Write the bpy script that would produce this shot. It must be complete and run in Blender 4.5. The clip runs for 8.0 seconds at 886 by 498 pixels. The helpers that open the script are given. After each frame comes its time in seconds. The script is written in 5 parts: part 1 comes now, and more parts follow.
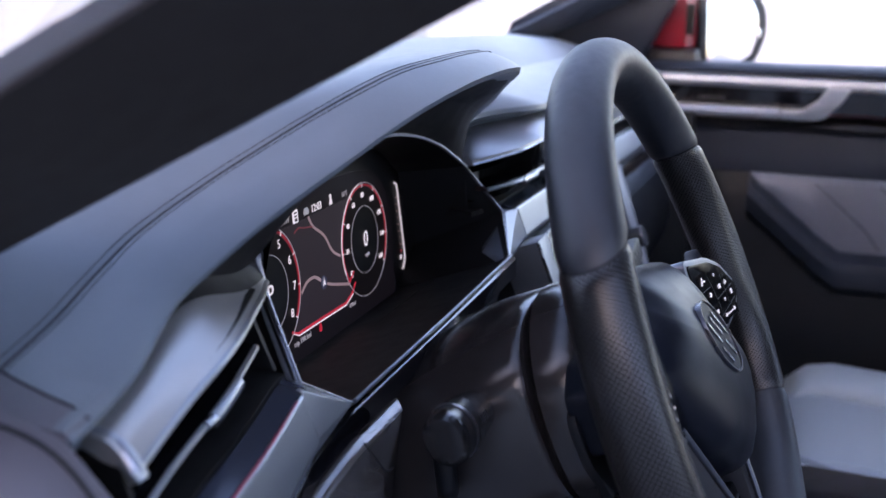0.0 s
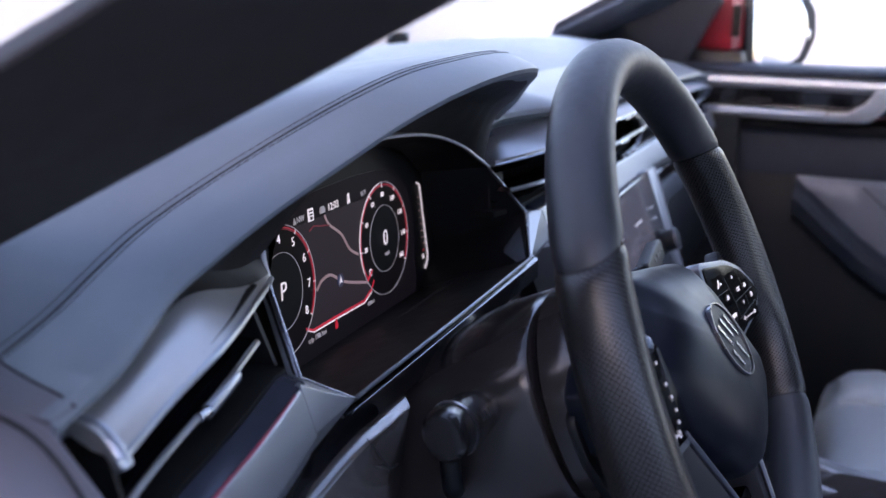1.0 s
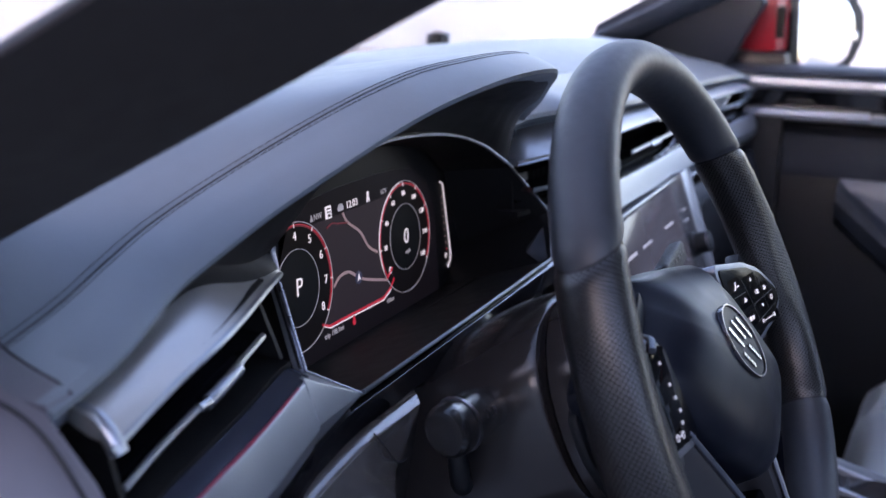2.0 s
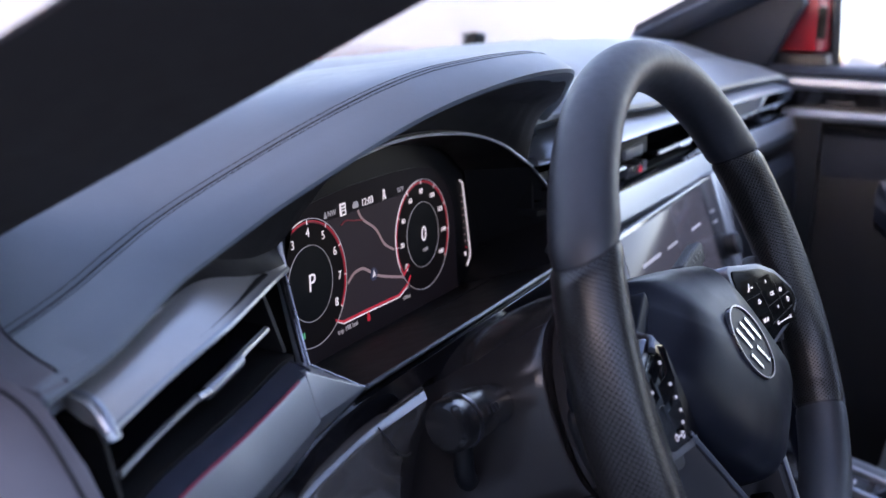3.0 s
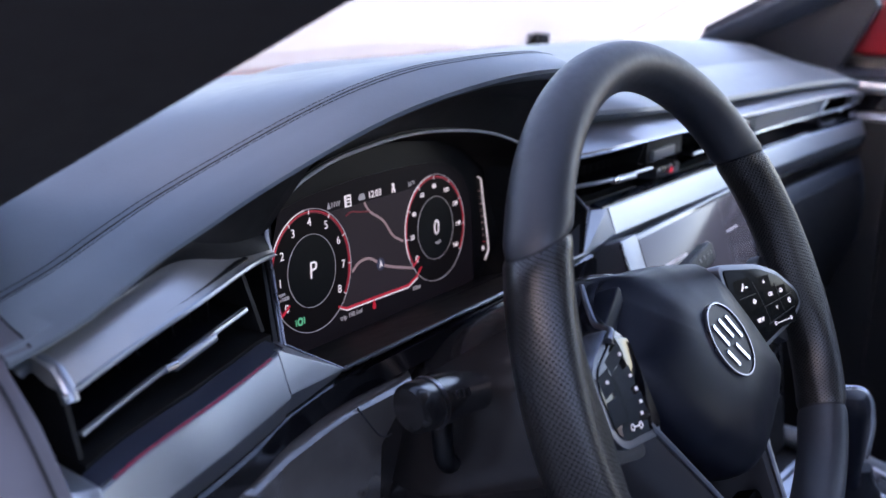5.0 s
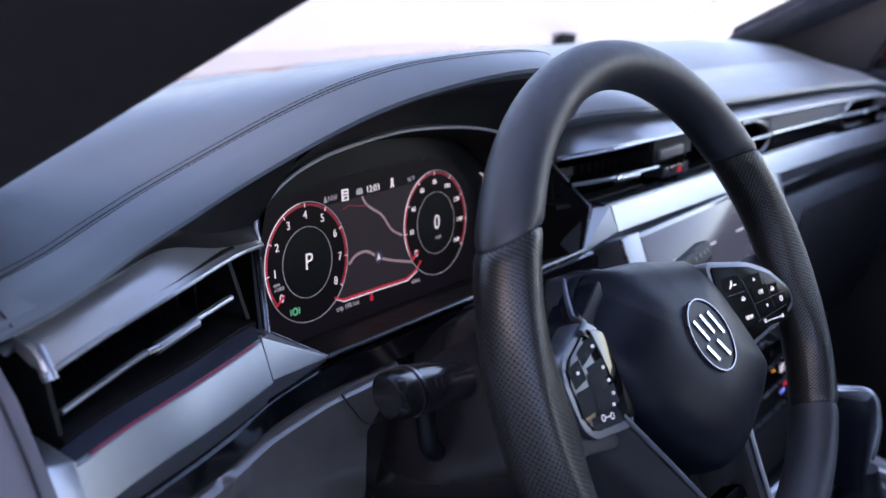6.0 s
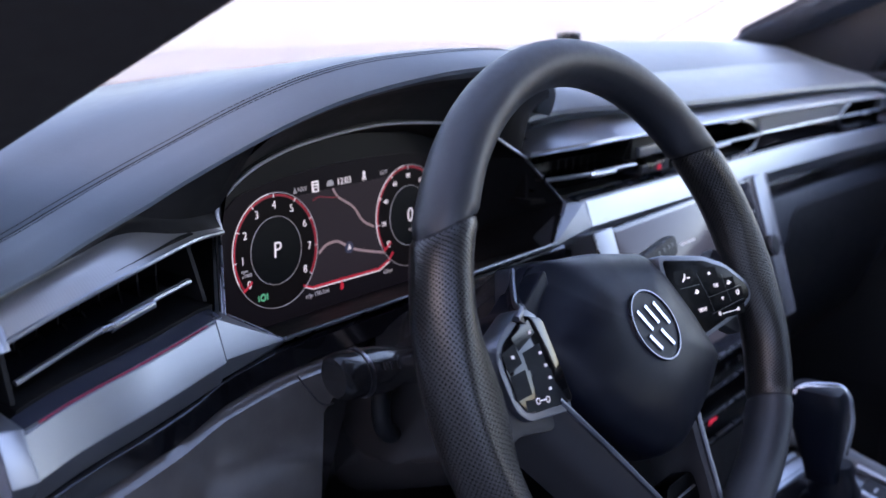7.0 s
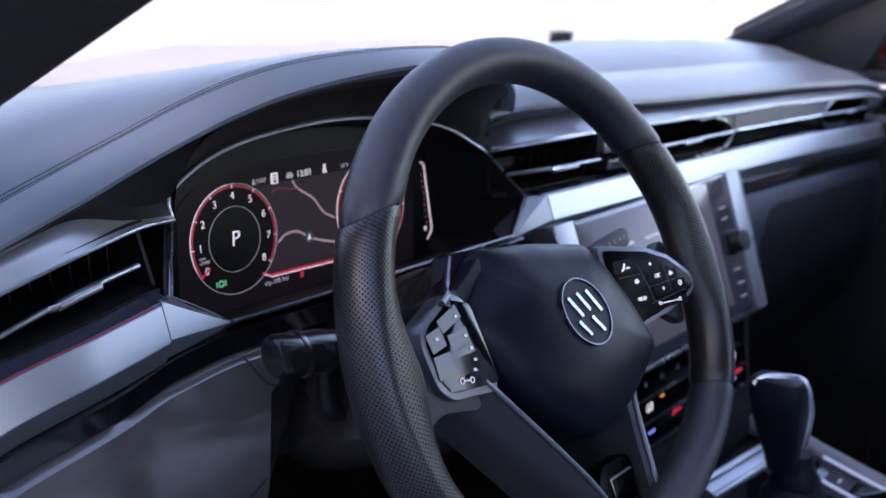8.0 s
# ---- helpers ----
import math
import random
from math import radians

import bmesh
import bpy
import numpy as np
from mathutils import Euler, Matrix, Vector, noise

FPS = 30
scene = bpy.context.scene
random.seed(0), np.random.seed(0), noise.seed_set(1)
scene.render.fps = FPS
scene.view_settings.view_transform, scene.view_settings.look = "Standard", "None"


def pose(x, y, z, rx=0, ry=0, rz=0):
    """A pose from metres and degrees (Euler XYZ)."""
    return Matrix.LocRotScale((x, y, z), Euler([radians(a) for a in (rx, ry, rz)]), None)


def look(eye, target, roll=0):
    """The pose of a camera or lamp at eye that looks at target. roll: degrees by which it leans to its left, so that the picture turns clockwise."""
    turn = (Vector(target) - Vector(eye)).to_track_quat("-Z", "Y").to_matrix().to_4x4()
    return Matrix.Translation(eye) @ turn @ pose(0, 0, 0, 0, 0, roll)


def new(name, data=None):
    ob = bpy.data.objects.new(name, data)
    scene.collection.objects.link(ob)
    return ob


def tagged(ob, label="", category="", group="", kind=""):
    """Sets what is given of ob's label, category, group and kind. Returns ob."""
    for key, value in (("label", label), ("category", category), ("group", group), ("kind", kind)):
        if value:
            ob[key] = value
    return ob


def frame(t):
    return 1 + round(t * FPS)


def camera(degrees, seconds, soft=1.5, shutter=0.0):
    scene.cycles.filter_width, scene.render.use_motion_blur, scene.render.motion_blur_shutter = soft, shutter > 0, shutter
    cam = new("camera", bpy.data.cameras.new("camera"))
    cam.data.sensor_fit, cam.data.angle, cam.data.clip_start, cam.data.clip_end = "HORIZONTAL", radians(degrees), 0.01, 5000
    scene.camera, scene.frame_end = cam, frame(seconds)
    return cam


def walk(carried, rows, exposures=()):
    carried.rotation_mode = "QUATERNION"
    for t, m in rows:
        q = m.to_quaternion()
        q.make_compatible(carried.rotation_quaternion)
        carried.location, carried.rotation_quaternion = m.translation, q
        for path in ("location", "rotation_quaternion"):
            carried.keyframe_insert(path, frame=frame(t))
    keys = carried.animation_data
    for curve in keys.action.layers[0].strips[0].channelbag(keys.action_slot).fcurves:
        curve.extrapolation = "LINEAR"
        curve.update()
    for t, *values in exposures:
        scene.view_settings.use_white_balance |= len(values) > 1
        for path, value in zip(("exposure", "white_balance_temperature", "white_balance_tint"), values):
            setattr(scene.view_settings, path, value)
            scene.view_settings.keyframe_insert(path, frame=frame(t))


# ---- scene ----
cam = camera(44.39, 8.0)
PATH = [
    (0.0, -0.9496, -0.0392, 1.0710, 75.131, -1.048, -71.280),
    (0.5, -0.9459, -0.0530, 1.0703, 75.188, -0.885, -69.633),
    (1.0, -0.9450, -0.0655, 1.0712, 75.172, -0.862, -68.164),
    (2.5, -0.9398, -0.0995, 1.0718, 75.175, -0.811, -63.939),
    (3.0, -0.9378, -0.1110, 1.0722, 75.146, -0.798, -62.604),
    (3.5, -0.9354, -0.1234, 1.0726, 75.134, -0.715, -61.043),
    (4.0, -0.9327, -0.1387, 1.0726, 75.133, -0.745, -59.668),
    (4.5, -0.9297, -0.1601, 1.0736, 75.110, -0.778, -58.313),
    (6.0, -0.9202, -0.2161, 1.0751, 75.041, -0.919, -54.331),
    (6.5, -0.9166, -0.2401, 1.0757, 75.031, -0.999, -53.250),
    (7.0, -0.9131, -0.2684, 1.0769, 74.976, -1.185, -52.357),
    (7.5, -0.9095, -0.3001, 1.0781, 74.959, -1.104, -51.576),
    (8.0, -0.9042, -0.3283, 1.0800, 74.864, -1.174, -50.814),
]
walk(cam, [(t, pose(x, y, z, rx, ry, rz)) for t, x, y, z, rx, ry, rz in PATH], [(0, 3.07, 7050, 32), (8, 3.07, 7050, 32)])
cam.data.dof.use_dof, cam.data.dof.focus_distance, cam.data.dof.aperture_fstop = True, 0.62, 8.5

# ---- world and light ----
SUN_AZ, SUN_EL = 172.0, 18.0      # degrees, seen from above, x axis = 0
world = bpy.data.worlds.new("sky")
scene.world = world
world.use_nodes = True
wn = world.node_tree
sky = wn.nodes.new("ShaderNodeTexSky")
sky.sky_type, sky.sun_disc = "NISHITA", False
sky.sun_elevation, sky.sun_rotation = radians(SUN_EL), radians(90 - SUN_AZ)
sky.air_density, sky.dust_density, sky.ozone_density = 1.0, 2.0, 2.0
wn.links.new(sky.outputs[0], wn.nodes["Background"].inputs[0])
wn.nodes["Background"].inputs[1].default_value = 0.15
sun = new("sun", bpy.data.lights.new("sun", "SUN"))
sun.data.energy, sun.data.angle, sun.data.color = 3.0, radians(0.6), (1.0, 0.94, 0.86)
away = Vector((math.cos(radians(SUN_AZ)) * math.cos(radians(SUN_EL)), math.sin(radians(SUN_AZ)) * math.cos(radians(SUN_EL)), math.sin(radians(SUN_EL))))
sun.matrix_world = look(away * 30, (0, 0, 0))

# ---- materials ----
def material(name, color, rough=0.5, metal=0.0, grain=0.0, bump=0.0, vary=0.12, coat=0.0, spec=0.5, emit=0.0, kind="noise", wear=6.0):
    """Principled surface: mottled colour and gloss at two scales, fine relief of the given grain (per metre)."""
    m = bpy.data.materials.new(name)
    m.use_nodes = True
    t = m.node_tree
    b = t.nodes["Principled BSDF"]
    link = t.links.new
    b.inputs["Base Color"].default_value = (*color, 1)
    b.inputs["Roughness"].default_value = rough
    b.inputs["Metallic"].default_value = metal
    b.inputs["Coat Weight"].default_value = coat
    b.inputs["Coat Roughness"].default_value = 0.06
    b.inputs["Specular IOR Level"].default_value = spec
    if emit:
        b.inputs["Emission Color"].default_value = (*color, 1)
        b.inputs["Emission Strength"].default_value = emit
    if vary:
        co = t.nodes.new("ShaderNodeTexCoord")
        n1, n2 = t.nodes.new("ShaderNodeTexNoise"), t.nodes.new("ShaderNodeTexNoise")
        n1.inputs["Scale"].default_value, n2.inputs["Scale"].default_value = wear, wear * 14
        n1.inputs["Detail"].default_value, n2.inputs["Detail"].default_value = 4, 5
        for n in (n1, n2):
            link(co.outputs["Object"], n.inputs["Vector"])
        mix = t.nodes.new("ShaderNodeMath")
        mix.operation = "ADD"
        link(n1.outputs["Fac"], mix.inputs[0]), link(n2.outputs["Fac"], mix.inputs[1])
        tone = t.nodes.new("ShaderNodeMapRange")
        for k, v in zip(("From Min", "From Max", "To Min", "To Max"), (0.5, 1.5, 1 - vary, 1 + vary)):
            tone.inputs[k].default_value = v
        link(mix.outputs[0], tone.inputs["Value"])
        sc = t.nodes.new("ShaderNodeVectorMath")
        sc.operation = "SCALE"
        sc.inputs[0].default_value = color
        link(tone.outputs[0], sc.inputs["Scale"])
        link(sc.outputs[0], b.inputs["Base Color"])
        gl = t.nodes.new("ShaderNodeMapRange")
        for k, v in zip(("From Min", "From Max", "To Min", "To Max"), (0.5, 1.5, max(0.02, rough * 0.82), min(1, rough * 1.18))):
            gl.inputs[k].default_value = v
        link(mix.outputs[0], gl.inputs["Value"])
        link(gl.outputs[0], b.inputs["Roughness"])
    if bump:
        co2 = t.nodes.new("ShaderNodeTexCoord")
        bp = t.nodes.new("ShaderNodeBump")
        bp.inputs["Strength"].default_value, bp.inputs["Distance"].default_value = bump, 0.0006
        if kind == "leather":
            vo, no = t.nodes.new("ShaderNodeTexVoronoi"), t.nodes.new("ShaderNodeTexNoise")
            vo.feature = "SMOOTH_F1"
            vo.inputs["Scale"].default_value, no.inputs["Scale"].default_value = grain, grain * 0.35
            link(co2.outputs["Object"], vo.inputs["Vector"]), link(co2.outputs["Object"], no.inputs["Vector"])
            ad = t.nodes.new("ShaderNodeMath")
            ad.operation = "MULTIPLY_ADD"
            ad.inputs[1].default_value = 0.8
            link(vo.outputs["Distance"], ad.inputs[0]), link(no.outputs["Fac"], ad.inputs[2])
            link(ad.outputs[0], bp.inputs["Height"])
        elif kind == "ribs":
            wa = t.nodes.new("ShaderNodeTexWave")
            wa.bands_direction = "X"
            wa.inputs["Scale"].default_value, wa.inputs["Distortion"].default_value = grain, 0.0
            link(co2.outputs["Object"], wa.inputs["Vector"])
            link(wa.outputs["Fac"], bp.inputs["Height"])
        elif kind == "holes":
            uvn = t.nodes.new("ShaderNodeUVMap")
            sep = t.nodes.new("ShaderNodeSeparateXYZ")
            link(uvn.outputs["UV"], sep.inputs[0])
            vs = []
            for out in ("X", "Y"):
                s = t.nodes.new("ShaderNodeMath")
                s.operation = "MULTIPLY"
                s.inputs[1].default_value = grain
                link(sep.outputs[out], s.inputs[0])
                vs.append(s)
            a, d = t.nodes.new("ShaderNodeMath"), t.nodes.new("ShaderNodeMath")
            a.operation, d.operation = "ADD", "SUBTRACT"
            for n in (a, d):
                link(vs[0].outputs[0], n.inputs[0]), link(vs[1].outputs[0], n.inputs[1])
            cs = []
            for n in (a, d):
                c = t.nodes.new("ShaderNodeMath")
                c.operation = "COSINE"
                link(n.outputs[0], c.inputs[0])
                cs.append(c)
            mul = t.nodes.new("ShaderNodeMath")
            mul.operation = "ADD"
            link(cs[0].outputs[0], mul.inputs[0]), link(cs[1].outputs[0], mul.inputs[1])
            th = t.nodes.new("ShaderNodeMapRange")
            th.interpolation_type = "SMOOTHSTEP"
            for k, v in zip(("From Min", "From Max", "To Min", "To Max"), (0.55, 1.15, 1.0, 0.0)):
                th.inputs[k].default_value = v
            link(mul.outputs[0], th.inputs["Value"])
            link(th.outputs[0], bp.inputs["Height"])
            bp.inputs["Distance"].default_value = 0.0025
            sp = t.nodes.new("ShaderNodeMapRange")
            for k, v in zip(("From Min", "From Max", "To Min", "To Max"), (0.0, 1.0, 0.05, spec * 1.2)):
                sp.inputs[k].default_value = v
            link(th.outputs[0], sp.inputs["Value"])
            link(sp.outputs[0], b.inputs["Specular IOR Level"])
            dark = t.nodes.new("ShaderNodeVectorMath")
            dark.operation = "SCALE"
            link(sc.outputs[0], dark.inputs[0]), link(th.outputs[0], dark.inputs["Scale"])
            link(dark.outputs[0], b.inputs["Base Color"])
        else:
            no = t.nodes.new("ShaderNodeTexNoise")
            no.inputs["Scale"].default_value, no.inputs["Detail"].default_value = grain, 3
            link(co2.outputs["Object"], no.inputs["Vector"])
            link(no.outputs["Fac"], bp.inputs["Height"])
        link(bp.outputs[0], b.inputs["Normal"])
    return m


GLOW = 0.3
# Black leather whose sky sheen is put into a light blue-grey base.
DASH = material("sky_sheen_dash_leather", (0.116, 0.139, 0.159), 0.42, grain=900, bump=0.06, kind="leather", vary=0.08, spec=0.5)
SOFT = material("soft_touch_plastic", (0.0090, 0.0130, 0.0215), 0.55, spec=0.35, grain=1400, bump=0.2, vary=0.15)
HARD = material("dark_grained_plastic", (0.0034, 0.0042, 0.0062), 0.5, spec=0.3, grain=1600, bump=0.25, vary=0.15)
MATT = material("matt_black_plastic", (0.003, 0.003, 0.0033), 0.6, spec=0.3, grain=1500, bump=0.1)
GLOSS = material("piano_black", (0.004, 0.004, 0.005), 0.07, vary=0.1, coat=0.3)
PANEL = material("black_display_glass", (0.0055, 0.005, 0.0056), 0.35, vary=0.1, spec=0.2)
SILVER = material("satin_silver_trim", (0.365, 0.385, 0.415), 0.36, metal=0.9, vary=0.05)
RIBBED = material("ribbed_graphite_trim", (0.43, 0.42, 0.40), 0.38, metal=0.75, grain=190, bump=0.08, kind="ribs", vary=0.08)
BAND = material("brushed_grey_trim", (0.25, 0.26, 0.28), 0.38, metal=0.8, grain=1800, bump=0.04, vary=0.06)
CHROME = material("polished_chrome", (0.56, 0.57, 0.60), 0.24, metal=1.0, vary=0.04)
DCHROME = material("dark_satin_chrome", (0.19, 0.19, 0.21), 0.28, metal=1.0, vary=0.05)
RIMTOP = material("smooth_black_leather", (0.0058, 0.0076, 0.0125), 0.52, spec=0.70, grain=1500, bump=0.09, kind="leather", vary=0.2, wear=12)
RIMGRIP = material("perforated_black_leather", (0.0098, 0.0086, 0.0086), 0.36, spec=0.55, grain=2300.0, bump=0.9, kind="holes", vary=0.2, wear=12)
COVER = material("airbag_cover_plastic", (0.0032, 0.0046, 0.0092), 0.42, spec=0.15, grain=2400, bump=0.05, kind="leather", vary=0.12)
SPOKE = material("grey_spoke_plastic", (0.020, 0.0195, 0.022), 0.34, grain=1500, bump=0.1, vary=0.12)
GREYL = material("light_grey_leather", (0.245, 0.298, 0.330), 0.5, grain=700, bump=0.3, kind="leather", vary=0.08)
GREYD = material("grey_leatherette", (0.085, 0.095, 0.118), 0.5, grain=700, bump=0.3, kind="leather", vary=0.08)
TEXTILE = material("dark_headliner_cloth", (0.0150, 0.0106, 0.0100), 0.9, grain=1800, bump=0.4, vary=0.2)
PAINT = material("red_car_paint", (0.21, 0.006, 0.014), 0.4, coat=0.15, spec=0.25, vary=0.05)
THREAD = material("dark_thread", (0.010, 0.010, 0.012), 0.8, vary=0.1)
REDLINE = material("red_ambient_strip", (0.28, 0.02, 0.055), 0.3, vary=0.0)
WALL = material("grey_shade_wall", (0.40, 0.40, 0.41), 0.9, grain=30, bump=0.2, vary=0.2, wear=1.5)
RUBBER = material("black_rubber", (0.008, 0.008, 0.008), 0.75, grain=900, bump=0.15)
WHITEFLOOR = material("white_floor", (0.262, 0.256, 0.252), 0.7, grain=40, bump=0.1, vary=0.24, wear=0.16)
PODBLACK = material("pod_black", (0.0012, 0.0012, 0.0015), 0.22, vary=0.1, spec=0.04)
SHROUD = material("shroud_black", (0.006, 0.0054, 0.0057), 0.5, vary=0.1, spec=0.25)
FRAME = material("satin_silver_frame", (0.17, 0.182, 0.21), 0.38, metal=0.9, vary=0.06)
BRIGHT = material("highlight_chrome", (0.75, 0.75, 0.78), 0.38, metal=0.75, vary=0.04)
# Lining of the hood; also paints the shade on the trim below the brow.
HOODU = material("hood_lining_and_shade", (0.0075, 0.0068, 0.0072), 0.6, grain=1500, bump=0.2)
DOORTRIM = material("satin_door_trim", (0.21, 0.235, 0.275), 0.42, metal=0.6, vary=0.06)
# Blue daylight on the passenger pillar is put into its base colour.
PILLAR = material("blue_lit_pillar_cloth", (0.060, 0.076, 0.105), 0.8, grain=1500, bump=0.3, vary=0.15)
STALK = material("stalk_black", (0.012, 0.0115, 0.012), 0.2, vary=0.1)
PODGLOSS = material("pod_gloss_black", (0.002, 0.002, 0.0025), 0.06, vary=0.1, spec=0.4, coat=0.15)
# The blue of the sky reflected in the ledge is mixed into this colour.
LEDGE = material("sky_tinted_gloss", (0.030, 0.036, 0.052), 0.16, metal=0.2, vary=0.06)
KNEE = material("grey_knee_plastic", (0.078, 0.071, 0.067), 0.12, grain=1600, bump=0.02, vary=0.15, coat=1.0, spec=0.8)
COLUMN = material("column_plastic", (0.026, 0.0225, 0.0225), 0.20, grain=1600, bump=0.03, vary=0.15)
CARPET = material("black_carpet", (0.004, 0.004, 0.004), 0.95, grain=900, bump=0.6)
GREYBTN = material("grey_print", (0.6, 0.6, 0.62), 0.5, vary=0.0)
MIRROR = material("mirror_glass", (0.9, 0.91, 0.92), 0.01, metal=1.0, vary=0.0)
# Reflected grey is put into this glass colour; the glass itself is black.
KEYGLASS = material("reflection_grey_glass", (0.030, 0.032, 0.040), 0.12, vary=0.0, coat=0.3)
# Emission stands in for the daylight that the screen glass would reflect.
SCREEN = material("touch_screen_glow_glass", (0.055, 0.058, 0.070), 0.12, spec=0.22, vary=0.0, emit=0.26 * GLOW)
LIT_W = material("lit_white", (0.8, 0.8, 0.82), 0.5, emit=0.27 * GLOW, vary=0.0)
LIT_G = material("lit_grey", (0.5, 0.5, 0.52), 0.5, emit=0.12 * GLOW, vary=0.0)
LIT_R = material("lit_red", (0.7, 0.025, 0.05), 0.5, emit=0.16 * GLOW, vary=0.0)
LIT_DR = material("lit_dark_red", (0.22, 0.01, 0.022), 0.5, emit=0.07 * GLOW, vary=0.0)
LIT_BG = material("lit_map_ground", (0.022, 0.018, 0.022), 0.4, spec=0.1, emit=0.28 * GLOW, vary=0.0)
LIT_RD = material("lit_map_road", (0.45, 0.31, 0.30), 0.5, emit=0.12 * GLOW, vary=0.0)
LIT_GN = material("lit_green", (0.1, 0.6, 0.3), 0.5, emit=0.15 * GLOW, vary=0.0)
LIT_AM = material("lit_amber", (0.9, 0.4, 0.03), 0.5, emit=0.2 * GLOW, vary=0.0)
LIT_BL = material("lit_blue", (0.2, 0.25, 0.9), 0.5, emit=0.3 * GLOW, vary=0.0)
GLASS = bpy.data.materials.new("clear_glass")
GLASS.use_nodes = True
_b = GLASS.node_tree.nodes["Principled BSDF"]
_b.inputs["Transmission Weight"].default_value, _b.inputs["Roughness"].default_value, _b.inputs["IOR"].default_value = 1.0, 0.0, 1.45
_b.inputs["Base Color"].default_value = (0.97, 0.985, 0.98, 1)


# ---- mesh helpers ----
def thing(name, at, label, category, group="", kind=""):
    ob = new(name)
    ob.location = at
    ob.empty_display_size = 0.05
    return tagged(ob, label, category, group, kind)


def part(name, bm, mat, parent=None, label="", smooth=True, kind="", crease=38):
    """Links a bmesh, whose vertices are in the world's metres, as one mesh object under a thing or a part."""
    if not isinstance(bm, bpy.types.Mesh):
        bmesh.ops.recalc_face_normals(bm, faces=bm.faces)
        me = bpy.data.meshes.new(name)
        bm.to_mesh(me)
        bm.free()
    else:
        me = bm
    me.materials.append(mat)
    if smooth:
        me.polygons.foreach_set("use_smooth", [True] * len(me.polygons))
        me.set_sharp_from_angle(angle=radians(crease))
    ob = new(name, me)
    if parent is not None:
        ob.parent = parent
        if parent.type == "EMPTY":
            ob.matrix_parent_inverse = Matrix.Translation(parent.location).inverted()
    return tagged(ob, label, "", "", kind)


def spline(pts, n):
    """Catmull-Rom through the points, n samples."""
    p = [Vector(q) for q in pts]
    p = [p[0] * 2 - p[1]] + p + [p[-1] * 2 - p[-2]]
    out = []
    for i in range(n):
        u = i / (n - 1) * (len(p) - 3)
        k = min(int(u), len(p) - 4)
        f = u - k
        a, b, c, d = p[k:k + 4]
        out.append(0.5 * (2 * b + (c - a) * f + (2 * a - 5 * b + 4 * c - d) * f * f + (3 * b - a - 3 * c + d) * f ** 3))
    return out


def table(rows):
    """A smooth function of x: rows of (x, value, ...)."""
    xs = [r[0] for r in rows]
    vs = [Vector(r[1:]) if len(r) > 2 else Vector((r[1], 0)) for r in rows]
    def at(x):
        if x <= xs[0]:
            k, f = 0, 0.0
        elif x >= xs[-1]:
            k, f = len(xs) - 2, 1.0
        else:
            k = max(i for i in range(len(xs) - 1) if xs[i] <= x)
            f = (x - xs[k]) / (xs[k + 1] - xs[k])
        h = xs[k + 1] - xs[k]
        def slope(i):
            if i == 0 or i == len(xs) - 1:
                j = min(max(i, 0), len(xs) - 2)
                return (vs[j + 1] - vs[j]) / (xs[j + 1] - xs[j])
            return (vs[i + 1] - vs[i - 1]) / (xs[i + 1] - xs[i - 1])
        v = (2 * f ** 3 - 3 * f * f + 1) * vs[k] + (f ** 3 - 2 * f * f + f) * h * slope(k) + (3 * f * f - 2 * f ** 3) * vs[k + 1] + (f ** 3 - f * f) * h * slope(k + 1)
        return tuple(v) if len(rows[0]) > 2 else v[0]
    return at


def loft(sections, closed=True, caps=True):
    bm = bmesh.new()
    rings = [[bm.verts.new(p) for p in s] for s in sections]
    n = len(rings[0])
    for a, b in zip(rings, rings[1:]):
        for i in range(n if closed else n - 1):
            j = (i + 1) % n
            bm.faces.new((a[i], a[j], b[j], b[i]))
    if closed and caps:
        bm.faces.new(rings[0])
        bm.faces.new(list(reversed(rings[-1])))
    return bm


def loft_x(section, x0, x1, n):
    """Loft along x of section(x), a closed outline of (y, z)."""
    return loft([[(x, y, z) for y, z in section(x)] for x in np.linspace(x0, x1, n).tolist()])


def tube(pts, r, n=8, closed=False, m=None, flat=1.0):
    pts = [Vector(p) for p in pts]
    c = len(pts)
    rings = []
    ref = None
    for i, p in enumerate(pts):
        a = pts[(i - 1) % c] if closed or i > 0 else p
        b = pts[(i + 1) % c] if closed or i < c - 1 else p
        d = (b - a).normalized()
        if ref is None:
            ref = d.orthogonal()
        ref = (ref - d * ref.dot(d)).normalized()
        side = d.cross(ref)
        rings.append([p + (ref * math.cos(q) + side * math.sin(q) * flat) * r for q in (2 * math.pi * k / n for k in range(n))])
    if m:
        rings = [[m @ v for v in g] for g in rings]
    return loft(rings + [rings[0]], caps=False) if closed else loft(rings)


def soften(bm, width, segments=2, angle=25):
    bmesh.ops.recalc_face_normals(bm, faces=bm.faces)
    edges = [e for e in bm.edges if len(e.link_faces) == 2 and e.calc_face_angle(0) > radians(angle)]
    bmesh.ops.bevel(bm, geom=edges, offset=width, segments=segments, profile=0.6, affect="EDGES", clamp_overlap=True)
    return bm


def prism(outline, w0, w1, m=None, bevel=0.0, segments=2):
    """An outline (u, v) given depth from w0 to w1, set by m."""
    bm = bmesh.new()
    a = [bm.verts.new((u, v, w0)) for u, v in outline]
    b = [bm.verts.new((u, v, w1)) for u, v in outline]
    n = len(a)
    bm.faces.new(list(reversed(a)))
    bm.faces.new(b)
    for i in range(n):
        bm.faces.new((a[i], a[(i + 1) % n], b[(i + 1) % n], b[i]))
    if bevel:
        soften(bm, bevel, segments, 40)
    if m:
        bm.transform(m)
    return bm


